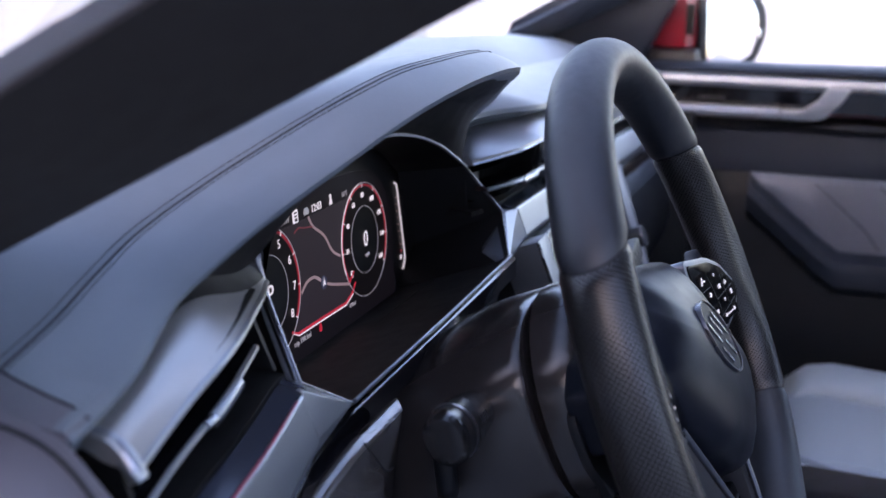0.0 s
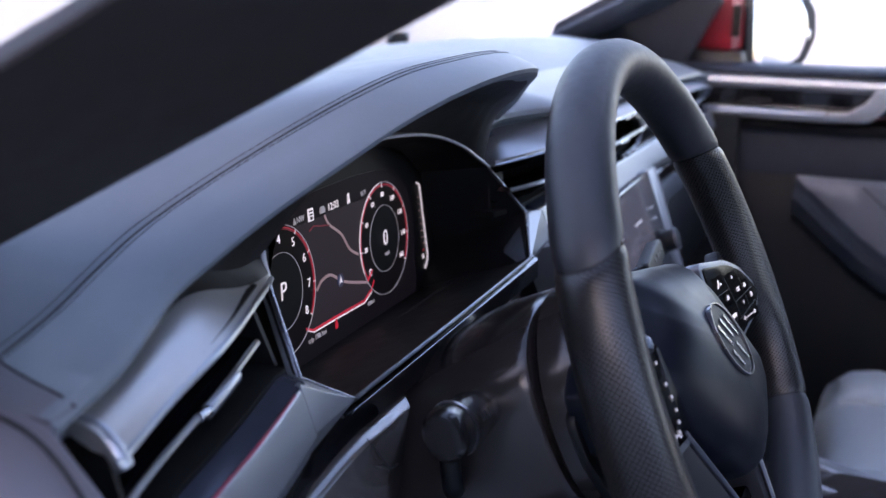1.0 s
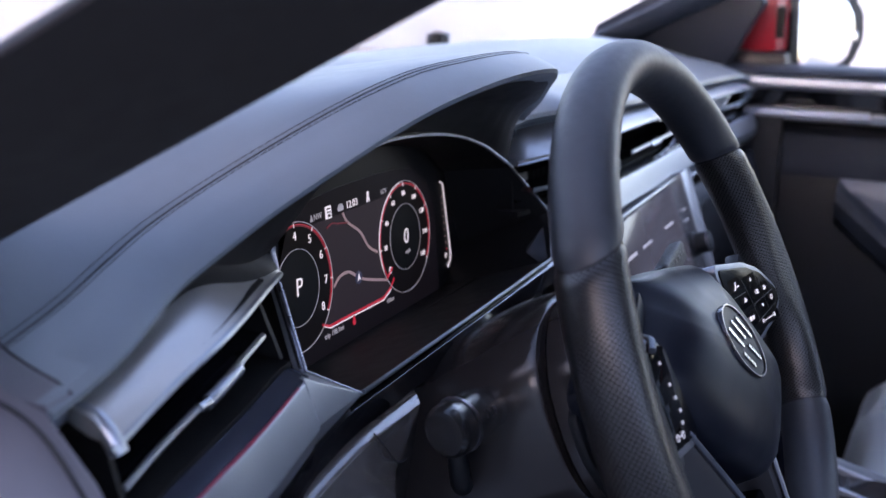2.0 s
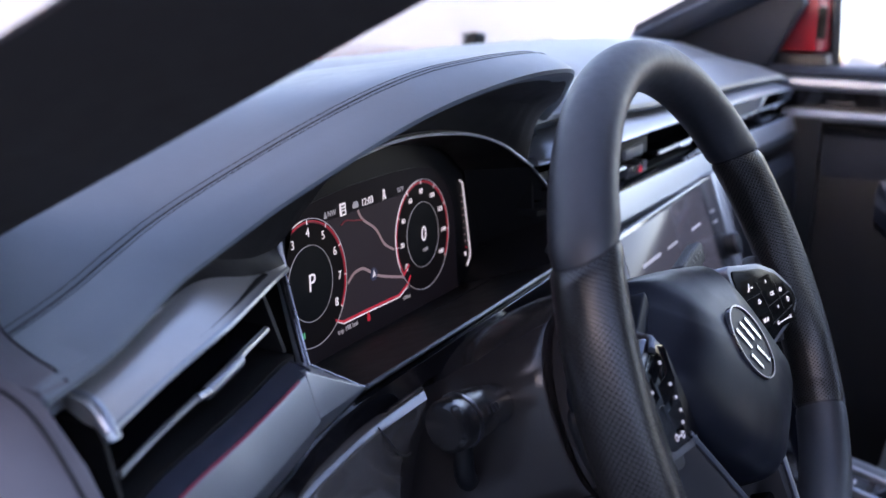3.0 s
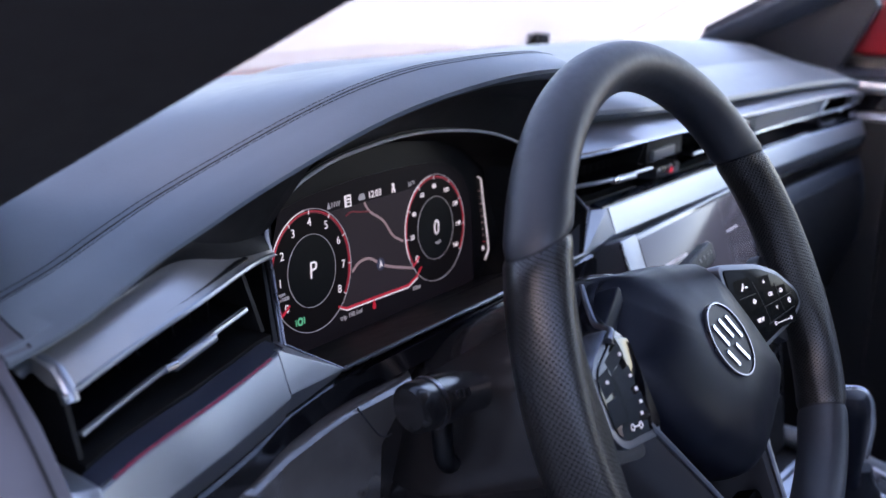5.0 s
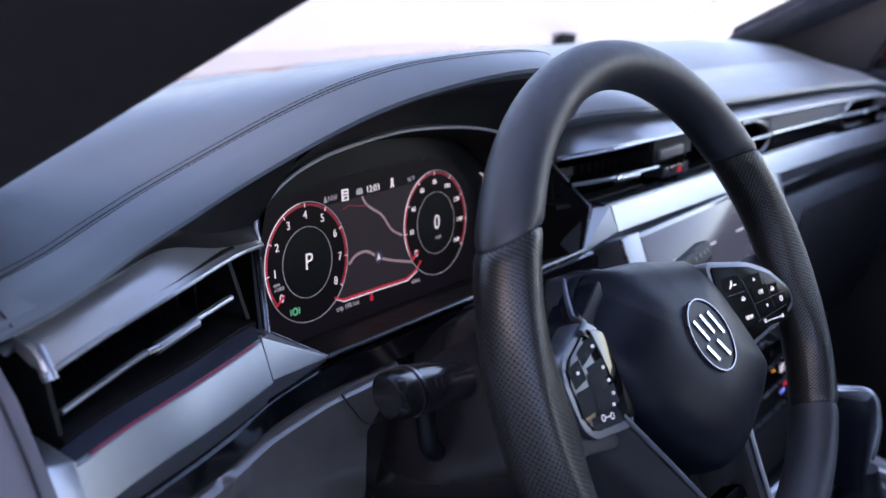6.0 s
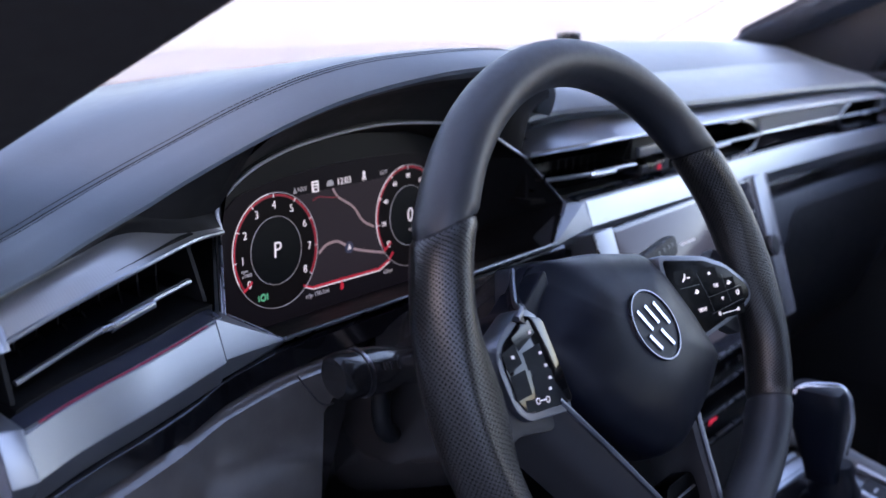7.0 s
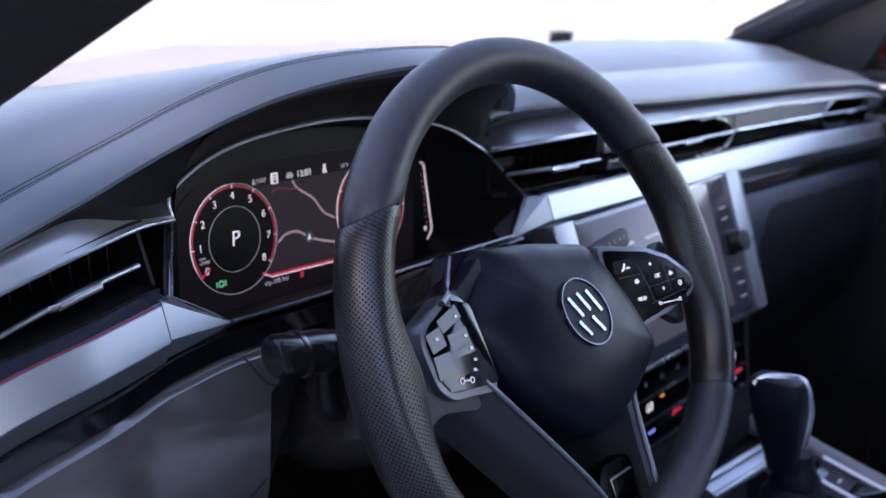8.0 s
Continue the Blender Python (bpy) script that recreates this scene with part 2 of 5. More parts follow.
def box(x0, x1, y0, y1, z0, z1, bevel=0.002, m=None, segments=2):
    return prism([(x0, y0), (x1, y0), (x1, y1), (x0, y1)], z0, z1, m, bevel, segments)


def hull(pts, bevel=0.0, m=None):
    bm = bmesh.new()
    for p in pts:
        bm.verts.new(p)
    r = bmesh.ops.convex_hull(bm, input=bm.verts)
    bmesh.ops.delete(bm, geom=[v for v in bm.verts if not v.link_faces], context="VERTS")
    bmesh.ops.dissolve_limit(bm, angle_limit=radians(2), verts=bm.verts, edges=bm.edges)
    if bevel:
        soften(bm, bevel)
    if m:
        bm.transform(m)
    return bm


def disc(cx, cy, r, w0, w1, m, n=32, bevel=0.0):
    return prism([(cx + r * math.cos(2 * math.pi * k / n), cy + r * math.sin(2 * math.pi * k / n)) for k in range(n)], w0, w1, m, bevel)


def ring(cx, cy, r0, r1, w0, w1, m, a0=0.0, a1=360.0, n=72):
    """A flat ring or arc with depth."""
    full = abs(a1 - a0) >= 359.9
    k = max(6, int(n * abs(a1 - a0) / 360))
    secs = []
    for i in range(k + (0 if full else 1)):
        q = radians(a0 + (a1 - a0) * i / k)
        c, s = math.cos(q), math.sin(q)
        secs.append([m @ Vector((cx + r * c, cy + r * s, w)) for r, w in ((r0, w0), (r1, w0), (r1, w1), (r0, w1))])
    return loft(secs + [secs[0]], caps=False) if full else loft(secs)


def letters(name, text, size, m, mat, parent, label="", depth=0.0002, align="CENTER", slant=0.0):
    """Lettering in the built-in font, as a mesh."""
    cu = bpy.data.curves.new(name, "FONT")
    cu.body, cu.size, cu.extrude, cu.align_x, cu.align_y, cu.shear, cu.resolution_u = text, size, depth, align, "CENTER", slant, 4
    cu.offset = -size * 0.005
    tmp = new(name, cu)
    me = bpy.data.meshes.new_from_object(tmp.evaluated_get(bpy.context.evaluated_depsgraph_get()))
    bpy.data.objects.remove(tmp)
    me.transform(m)
    me.materials.clear()
    return part(name, me, mat, parent, label, smooth=False)


def fillet(pts, r, n=5):
    """Rounds the corners of an outline of (u, v)."""
    out = []
    c = len(pts)
    for i in range(c):
        p, a, b = Vector(pts[i]), Vector(pts[i - 1]), Vector(pts[(i + 1) % c])
        ra = min(r, (a - p).length * 0.45, (b - p).length * 0.45)
        s, e = p + (a - p).normalized() * ra, p + (b - p).normalized() * ra
        for k in range(n):
            f = k / (n - 1)
            q = s * (1 - f) ** 2 + p * 2 * f * (1 - f) + e * f * f
            out.append((q.x, q.y))
    return out

# ---- setting ----
bm = bmesh.new()
bmesh.ops.create_grid(bm, x_segments=40, y_segments=40, size=600)
tagged(part("ground", bm, WHITEFLOOR), "bright white floor reaching to the horizon", "floor", kind="structure")


tagged(part("floor", box(-0.72, 0.74, -1.7, 0.75, 0.22, 0.26), CARPET), "black carpeted car floor", "car floor", kind="structure")
tagged(part("ceiling", loft_x(lambda x: [(-1.75, 1.30), (-1.0, 1.39), (-0.16, 1.36), (-0.16, 1.33), (-1.0, 1.355), (-1.75, 1.27)], -0.56, 0.56, 9), TEXTILE), "dark cloth headliner of the car roof", "headliner", kind="structure")
# Rear wall is out of view, its light grey set to brighten the trim.
tagged(part("wall_rear", box(-0.70, 0.70, -1.75, -1.70, 0.26, 0.92), GREYL), "unseen rear wall closing the cabin, light grey to brighten reflections", "wall", kind="structure")
tagged(part("wall_front", box(-0.70, 0.72, 0.62, 0.66, 0.26, 0.93), MATT), "black front bulkhead behind the dashboard", "wall", kind="structure")

# Out of view: added to keep the low sun off the cabin.
tagged(part("shade_wall_left", box(-2.5, -2.3, -14.0, 12.0, 0.0, 2.05), WALL), "unseen grey wall added to block the sun and bounce light", "wall", kind="structure")
tagged(part("kick_panel", box(0.702, 0.80, 0.12, 0.62, 0.26, 0.86), HARD), "dark plastic footwell side panel", "trim", kind="structure")

# Pillar behind the view, added only to darken part of the reflections.
for i, (y0, y1) in enumerate(((-.76, -.60),)):
    tagged(part("reflection_pillar_%d" % (i + 1), hull([(x, y, z) for y in (y0, y1) for x, z in ((.70, .90), (.76, .90), (.60, 1.34), (.55, 1.34))], .004), TEXTILE), "unseen dark pillar added to break up reflections", "pillar", kind="structure")


# ---- dashboard ----
brow = table([(-0.695, .165, .925), (-.65, .172, .931), (-.60, .186, .941), (-.575, .182, .951), (-.55, .170, .966), (-.52, .150, .985), (-.49, .139, .997), (-.46, .133, 1.004),
              (-.42, .129, 1.009), (-.38, .127, 1.0115), (-.34, .127, 1.0115), (-.30, .130, 1.009), (-.27, .138, 1.004), (-.250, .146, .999), (-.230, .1555, .993), (-.210, .1655, .9855), (-.189, .1765, .9765), (-.164, .194, .9635), (-.143, .2106, .951)])
seam = table([(-0.695, .214, .926), (-.66, .218, .932), (-.63, .220, .939), (-.60, .2225, .9485), (-.57, .222, .959), (-.54, .207, .9755), (-.51, .181, .9965), (-.48, .1635, 1.0105), (-.44, .156, 1.0178), (-.40, .150, 1.0205),
              (-.35, .150, 1.0205), (-.30, .153, 1.018), (-.27, .160, 1.012), (-.250, .169, 1.005), (-.230, .179, .9975), (-.210, .189, .989), (-.189, .199, .979), (-.164, .213, .9655), (-.143, .226, .952)])
rear = table([(-.70, .945, .930), (-.60, .955, .940), (-.50, .970, .954), (-.41, .981, .964), (-.30, .985, .967), (-.20, .972, .945), (-.12, .979, .954), (-.05, .983, .962), (0, .984, .965), (.1, .983, .963), (.24, .981, .960), (.5, .976, .9565), (.72, .965, .946)])
crown = table([(-.70, .950, .950), (-.65, .957, .955), (-.60, .967, .960), (-.55, .980, .964), (-.50, .991, .967), (-.44, .998, .970), (-.36, 1.001, .973), (-.28, .999, .977), (-.24, .993, .979), (-.208, .984, .976), (-.184, .972, .966), (-.143, .954, .952)])
tail = table([(-.70, .928), (-.50, .938), (-.30, .946), (-.184, .946), (-.143, .940)])
front_l = table([(-.28, .968), (-.208, .9665), (-.123, .962), (.023, .953), (.2, .9455), (.4, .938), (.56, .9295), (.64, .924), (.70, .914)])
front = table([(-.28, .957), (-.04, .952), (.2, .944), (.4, .937), (.56, .929), (.64, .924), (.70, .914)])
lip = table([(-.68, .156, .908), (-.64, .160, .917), (-.60, .163, .925), (-.55, .177, .929), (-.515, .193, .925)])
tup = table([(-.69, .176, .9165), (-.65, .180, .9225), (-.62, .186, .9275), (-.59, .191, .9325), (-.56, .194, .9345), (-.535, .196, .9345), (-.514, .1965, .932)])
ledge = table([(-.68, .138, .872), (-.65, .143, .877), (-.60, .148, .883), (-.552, .1555, .8885)])
ledge_r = table([(-.152, .166, .887), (.07, .162, .884), (.36, .160, .877), (.70, .160, .863)])

dashboard = thing("dashboard", (0, 0.3, 0.9), "black leather dashboard with double stitching and silver trim strips", "dashboard")


def pad_section(x):
    by, bz = brow(x)
    sy, sz = seam(x)
    m, q = crown(x)
    r2 = tail(x)
    back = spline([(sy + .0012, sz, 0), (sy + .03, sz + (m - sz) * .03 / (.30 - sy) + .0022, 0), (.30, m, 0), (.45, q, 0), (.53, (q + r2) / 2 + .006, 0), (.60, r2, 0)], 24)
    return [(by + .010, bz - .0065), (by + .004, bz - .0045), (by + .0005, bz - .0025), (by, bz + .0), (by + .004, bz + .003), ((by * .45 + sy * .55), (bz * .45 + sz * .55) + .0015), (sy - .0012, sz), (sy, sz - .0012)] \
        + [(p.x, p.y) for p in back] + [(.60, r2 - .03), (.30, bz - .022), (by + .03, bz - .0115)]


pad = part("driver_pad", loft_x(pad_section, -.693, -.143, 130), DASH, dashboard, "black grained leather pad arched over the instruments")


def band_bend(x):
    """How far the band's end bends back towards the instruments, and drops."""
    k = max(0, (-.155 - x) / .05) ** 1.6
    return .030 * k, -.008 * k


def top_bend(x):
    """The same for the band's upper edge and the pad above it."""
    if x > -.085:
        return 0.0, 0.0
    return bend(x)


bend = table([(-.203, .021, -.0235), (-.182, .035, -.0185), (-.16, .0365, -.0150), (-.14, .0356, -.0115), (-.120, .022, -.0055), (-.100, .006, -.0012), (-.085, 0, 0), (-.08, 0, 0)])


def pass_section(x):
    fz = front_l(x)
    r1, r2 = rear(x)
    dy, dz = top_bend(x)
    out = [(.182, fz - .009), (.173, fz - .0075), (.1685, fz - .004), (.1695, fz - .0005), (.175, fz + .0022), (.21, fz + .005 + .18 * (r1 - fz)), (.255, fz + .004 + .38 * (r1 - fz)), (.2575, fz + .0025 + .385 * (r1 - fz)), (.26, fz + .004 + .4 * (r1 - fz)),
            (.33, fz + .004 + .78 * (r1 - fz)), (.40, r1 - .002), (.50, (r1 + r2) / 2), (.605, r2 - .002), (.605, r2 - .03), (.30, fz - .03), (.19, fz - .02)]
    return [(y + dy * (1 if y < .3 else 0), z + .55 * dz * (1 if y < .3 else 0)) for y, z in out]


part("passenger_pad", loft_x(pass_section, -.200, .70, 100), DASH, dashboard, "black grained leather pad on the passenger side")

# stitches: two rows of short threads along the seam
bm = bmesh.new()
for side in (-1, 1):
    run = -.69
    while run < -.245:
        ends = []
        for x in (run, run + .0023):
            sec = pad_section(x)[3:20]
            y = seam(x)[0] + side * .0032
            z = np.interp(y, [p[0] for p in sec], [p[1] for p in sec])
            ends.append(Vector((x, y, float(z) + .00012)))
        t = tube([ends[0], (ends[0] + ends[1]) / 2 + Vector((0, 0, .0001)), ends[1]], .00022, 4)
        me = bpy.data.meshes.new("t")
        t.to_mesh(me)
        t.free()
        bm.from_mesh(me)
        bpy.data.meshes.remove(me)
        run += .0028
part("seam", tube([(x, seam(x)[0], seam(x)[1] - .0004) for x in np.linspace(-.69, -.24, 90).tolist()], .0005, 6), THREAD, pad, "dark sewn seam")
part("stitching", bm, THREAD, pad, "two rows of dark stitches", kind="stuff")


end_line = []
for i in range(14):
    f = i / 13
    x = -.6815 + .046 * f ** 1.2
    sec = pad_section(x)[3:24]
    y = brow(x)[0] + .001 + (seam(x)[0] + .06 - brow(x)[0]) * f
    end_line.append((x, y, float(np.interp(y, [p[0] for p in sec], [p[1] for p in sec])) + .0004))
side_mat = material("grey_soft_plastic", (0.105, 0.098, 0.112), 0.5, grain=1400, bump=0.2, vary=0.1)
secs = []
for x0, y, z0 in end_line:
    row = []
    for k in range(7):
        x = x0 + (-.6935 - x0) * k / 6
        sec = pad_section(x)[3:24]
        row.append((x, y, float(np.interp(y, [p[0] for p in sec], [p[1] for p in sec])) + .0005))
    secs.append(row + [(x, y, z - .004) for x, y, z in reversed(row)])
part("pad_end", loft(secs), side_mat, pad, "grey soft-touch end of the pad")
part("end_seam", tube(end_line, .0006, 6), THREAD, pad, "dark joint at the end of the pad")


# hood underside and cluster opening
arch = spline([(-.515, .195, .925), (-.5135, .198, .938), (-.489, .206, .949), (-.462, .210, .957), (-.425, .213, .9625), (-.36, .216, .9655), (-.30, .214, .9615), (-.262, .210, .9550), (-.235, .2035, .9455), (-.218, .198, .935), (-.203, .194, .926)], 60)
opening = arch + [Vector(p) for p in ((-.177, .172, .889), (-.218, .155, .864), (-.506, .153, .866), (-.541, .163, .888))]
def trim_section(x):
    """From the fold under the brow, hollow, then swelling out to the lip."""
    by, bz = brow(x)
    k = min(1, max(0, (x + .615) / .080))
    k = k * k * (3 - 2 * k)
    a, t, l = Vector((by + .004, bz - .0042)), Vector(tup(x)), Vector(lip(x))
    throat = t + Vector((-.001, .0015)) * (1 - k) + Vector((.0030, .0125)) * k
    p1 = a.lerp(throat, .5) + Vector((.004, .010)) * min(1, (a - throat).length / .05)
    p3 = t.lerp(l, .5 - .1 * k) + Vector((-.0020, .0034)) * (1 - .8 * k)
    pts = spline([(a.x, a.y, 0), (p1.x, p1.y, 0), (throat.x, throat.y, 0), (p3.x, p3.y, 0), (l.x, l.y, 0)], 21)
    return [(p.x, p.y) for p in pts]


def under_curve(a, b):
    """The hollow from the brow's fold a back to the edge b."""
    k = min(1, (a - b).length / .05)
    return spline([a, a.lerp(b, .5) + Vector((0, .004, .010)) * k, a.lerp(b, .8) + Vector((0, .003, .004)) * k, b], 21)


under = []
edge = arch + spline([(-.197, .201, .931), (-.182, .212, .937), (-.163, .214, .941), (-.145, .2125, .946)], 12)
for i in range(56):
    f = i / 55
    x = -.514 + .369 * f
    q = edge[min(len(edge) - 1, round(f * (len(edge) - 1)))]
    by, bz = brow(x)
    a = Vector((x, by + .004, bz - .0042))
    b = Vector((x, *lip(-.514))) if i == 0 else q + Vector((0, .003, .001))
    c = under_curve(a, b) if i else [Vector((x, *p)) for p in trim_section(x)]
    under.append(c + [b + Vector((0, .010, .001)), c[10] + Vector((0, .010, -.001)), a + Vector((0, .010, -.003))])
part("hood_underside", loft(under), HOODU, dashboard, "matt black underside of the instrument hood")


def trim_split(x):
    """Where the dark shade colour ends and the ribbed film shows, as a fraction of the section."""
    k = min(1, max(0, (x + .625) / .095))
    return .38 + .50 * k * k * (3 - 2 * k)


def trim_part(x, f0, f1):
    run = trim_section(x)
    at = [min(max(f0 + (f1 - f0) * i / 12, 0), 1) * 20 for i in range(13)]
    pts = [tuple(Vector(run[min(int(g), 19)]).lerp(Vector(run[min(int(g), 19) + 1]), g - min(int(g), 19))) for g in at]
    return pts + [(pts[-1][0] + .010, pts[-1][1] + .001), (pts[0][0] + .010, pts[0][1] - .003)]


# Upper part of the trim, coloured dark for the shade of the brow.
part("brow_shade_fold", loft_x(lambda x: trim_part(x, 0, trim_split(x)), -.676, -.514, 60), HOODU, dashboard, "upper trim under the brow, its shade put into the colour")
trim = part("upper_trim", loft_x(lambda x: trim_part(x, trim_split(x), 1), -.676, -.514, 60), RIBBED, dashboard, "ribbed graphite metal trim above the vent")
part("lip_strip", tube([(x, lip(x)[0] - .0005, lip(x)[1] - .0008) for x in np.linspace(-.678, -.515, 30).tolist()], .0015, 8), SILVER, trim, "bright chrome lip")
cap = [(-.6775, .1830, .9130), (-.6745, .1800, .9158), (-.6720, .1745, .9170), (-.6715, .1680, .9155), (-.6725, .1620, .9120), (-.6735, .1575, .9075), (-.6735, .1562, .9050)]
part("end_cap", tube(spline(cap, 24), .0036, 12), SILVER, trim, "polished chrome end cap")


def silver_section(sy, sz):
    return [(sy + .003, sz - .0004), (sy + .001, sz + .0002), (sy, sz - .0005), (sy - .0072, sz - .0195), (sy - .0076, sz - .0207), (sy - .0030, sz - .0325), (sy - .0015, sz - .0345), (sy + .020, sz - .036), (sy + .020, sz - .01)]


def ledge_section(sy, sz):
    return [(sy + .0012, sz + .0002), (sy + .0016, sz + .0012), (sy + .012, sz + .0036), (sy + .012, sz - .004), (sy + .004, sz - .004)]


part("ledge", loft_x(lambda x: ledge_section(*ledge(x)), -.677, -.548, 16), LEDGE, dashboard, "gloss ledge below the vent, reflected sky in its colour")
part("ledge", loft_x(lambda x: ledge_section(*ledge_r(x)), -.160, .690, 30), LEDGE, dashboard, "gloss ledge below the vents, reflected sky in its colour")
trim_l = part("silver_trim", soften(loft_x(lambda x: silver_section(*ledge(x)), -.677, -.5535, 16), .0004, 1, 14), SILVER, dashboard, "satin silver trim strip with a red line", crease=9)
part("red_line", tube([(x, ledge(x)[0] + .0006, ledge(x)[1] + .0006) for x in np.linspace(-.668, -.56, 14).tolist()], .0006, 6), REDLINE, trim_l, "thin red line")
part("silver_trim", soften(loft_x(lambda x: silver_section(*ledge_r(x)), -.152, .695, 40), .0004, 1, 14), SILVER, dashboard, "satin silver trim strip across the passenger side", crease=9)
part("silver_wedge", hull([(-.5533, .156, .8902), (-.541, .166, .8895), (-.506, .1525, .8665), (-.5533, .1481, .8690), (-.5533, .1525, .8570), (-.503, .158, .8615), (-.5533, .18, .888), (-.50, .176, .866), (-.5533, .18, .862)], .0004), SILVER, dashboard, "faceted silver wedge beside the instruments", crease=9)
# Same silver as the left wedge; darker metal stands for its shaded facets.
part("silver_wedge", hull([(-.1522, .167, .8868), (-.176, .170, .8885), (-.218, .154, .8635), (-.1522, .1588, .8670), (-.1522, .1630, .8545), (-.222, .160, .860), (-.1522, .19, .885), (-.215, .176, .866), (-.1522, .19, .862)], .0004), FRAME, dashboard, "faceted silver wedge beside the instruments, coloured darker for its shaded facets", crease=9)
part("trim_end", hull([(-.6775, .137, .876), (-.6775, .1265, .854), (-.6775, .135, .843), (-.690, .139, .878), (-.690, .130, .853), (-.690, .139, .842), (-.690, .165, .880), (-.6775, .165, .880), (-.6775, .165, .842), (-.690, .165, .842)], .0015), SILVER, dashboard, "silver end piece of the trim strip", crease=15)


def black_strip(sy, sz):
    return [(sy + .006, sz - .0385), (sy - .001, sz - .0352), (sy - .0035, sz - .037), (sy - .0035, sz - .050), (sy - .001, sz - .052), (sy + .006, sz - .052)]


def under_line(x):
    """The line that the strip below the silver trim follows, on to the instruments."""
    f = min(1, max(0, (x + .585) / .085))
    f = f * f * (3 - 2 * f)
    (y0, z0), (y1, z1) = ledge(min(x, -.552)), (.1565 + .004 * (x + .36) ** 2, .8972)
    return y0 + (y1 - y0) * f, z0 + (z1 - z0) * f


part("gloss_strip", loft_x(lambda x: black_strip(*under_line(x)), -.690, -.202, 60), GLOSS, dashboard, "piano black strip under the silver trim")
part("gloss_strip", loft_x(lambda x: black_strip(*ledge_r(x)), -.202, -.163, 6), GLOSS, dashboard, "piano black strip under the silver trim")
part("gloss_strip", loft_x(lambda x: black_strip(*ledge_r(x)), .163, .695, 24), GLOSS, dashboard, "piano black strip under the silver trim")

# upper band on the passenger side
def band_section(x):
    fz, top = front(x), front_l(x) - .0105
    dy, dz = band_bend(x)
    ty, tz = top_bend(x)
    rise = top + tz - fz + .0125
    return [(.195 + ty, top + tz), (.177 + ty, top + tz), (.1685 + dy * .45 + ty * .55, fz - .0140 + rise * .55 + dz * .4)] + [(y + dy, z + dz) for y, z in ((.1605, fz - .0172), (.1598, fz - .0195), (.162, fz - .0212), (.195, fz - .0215))]


band = part("upper_trim", loft_x(band_section, -.203, .690, 70), BAND, dashboard, "brushed grey metal band above the vents")
part("lip_strip", tube([(x, .1603 + band_bend(x)[0], front(x) - .0205 + band_bend(x)[1]) for x in np.linspace(-.203, .688, 60).tolist()], .0012, 6), CHROME, band, "bright chrome lip")

part("vent_backing", hull([(-.2035, .200, .930), (-.178, .186, .889), (-.150, .205, .886), (-.150, .205, .936), (-.205, .212, .938), (-.2035, .24, .930), (-.178, .24, .889), (-.150, .24, .886), (-.150, .24, .936)]), MATT, dashboard, "black surface beside the vent")

# lower panels
def knee_section(x):
    sy, sz = under_line(x)
    y0, z0 = sy - .005, sz - .0515
    return [(y0 + .02, z0), (y0 + .002, z0 - .0005), (y0 - .0035, z0 - .005), (y0 - .0055, z0 - .03), (y0 - .006, z0 - .09), (y0 + .02, z0 - .17), (y0 + .08, z0 - .27), (y0 + .2, z0 - .35), (y0 + .22, z0 - .35), (y0 + .10, z0 - .25), (y0 + .04, z0 - .12), (y0 + .03, z0 - .03)]


knee_end = table([(.56, -.47), (.70, -.478), (.76, -.486), (.795, -.4885), (.81, -.486), (.822, -.476), (.835, -.458), (.846, -.444), (.87, -.436)])
secs = []
for i in range(33):
    f = i / 32
    f = 1 - (1 - f) ** 1.5
    x = -.690 + .240 * f
    secs.append([(-.690 + (knee_end(z) + .690) * f, y, z) for y, z in knee_section(x)])
knee = part("knee_panel", loft(secs), KNEE, dashboard, "glossy dark grey lower panel below the trim")


def column_skirt(x):
    (sy, sz) = under_line(x)
    return [(sy + .050, sz - .049), (sy + .012, sz - .049), (sy + .006, sz - .056), (sy + .012, sz - .090), (sy + .022, sz - .148), (sy + .026, sz - .151), (sy + .06, sz - .151)]


part("column_surround", loft_x(column_skirt, -.497, -.21, 30), MATT, dashboard, "black lower panel round the steering column")
part("flap_seam", tube(spline([(-.500, .1493, .8435), (-.494, .1455, .833), (-.488, .1437, .8250), (-.482, .1431, .8215), (-.477, .1430, .8212)], 24), .0006, 6), THREAD, knee, "dark outline of a flap")
part("flap_seam", tube(spline([(-.523, .1440, .741), (-.508, .1436, .750), (-.489, .1436, .7615)], 12), .0006, 6), THREAD, knee, "dark joint of the lower cover")


def glove_section(x):
    sy, sz = ledge_r(x)
    y0, z0 = sy - .004, sz - .0515
    return [(y0 + .02, z0), (y0 + .004, z0 - .001), (y0 - .002, z0 - .006), (y0 - .012, z0 - .05), (y0 - .008, z0 - .12), (y0 + .03, z0 - .21), (y0 + .12, z0 - .30), (y0 + .2, z0 - .34), (y0 + .2, z0 - .32), (y0 + .06, z0 - .15)]


gf = part("glovebox_frame", loft_x(glove_section, .163, .690, 30), SOFT, dashboard, "dark soft surround of the glovebox")


def lid_line(x, f):
    """A point of the lid, a fraction f down the front of its surround."""
    run = glove_section(x)[2:7]
    g = f * (len(run) - 1)
    k = min(int(g), len(run) - 2)
    (y0, z0), (y1, z1) = run[k], run[k + 1]
    return y0 + (y1 - y0) * (g - k) - .0025, z0 + (z1 - z0) * (g - k)


secs = []
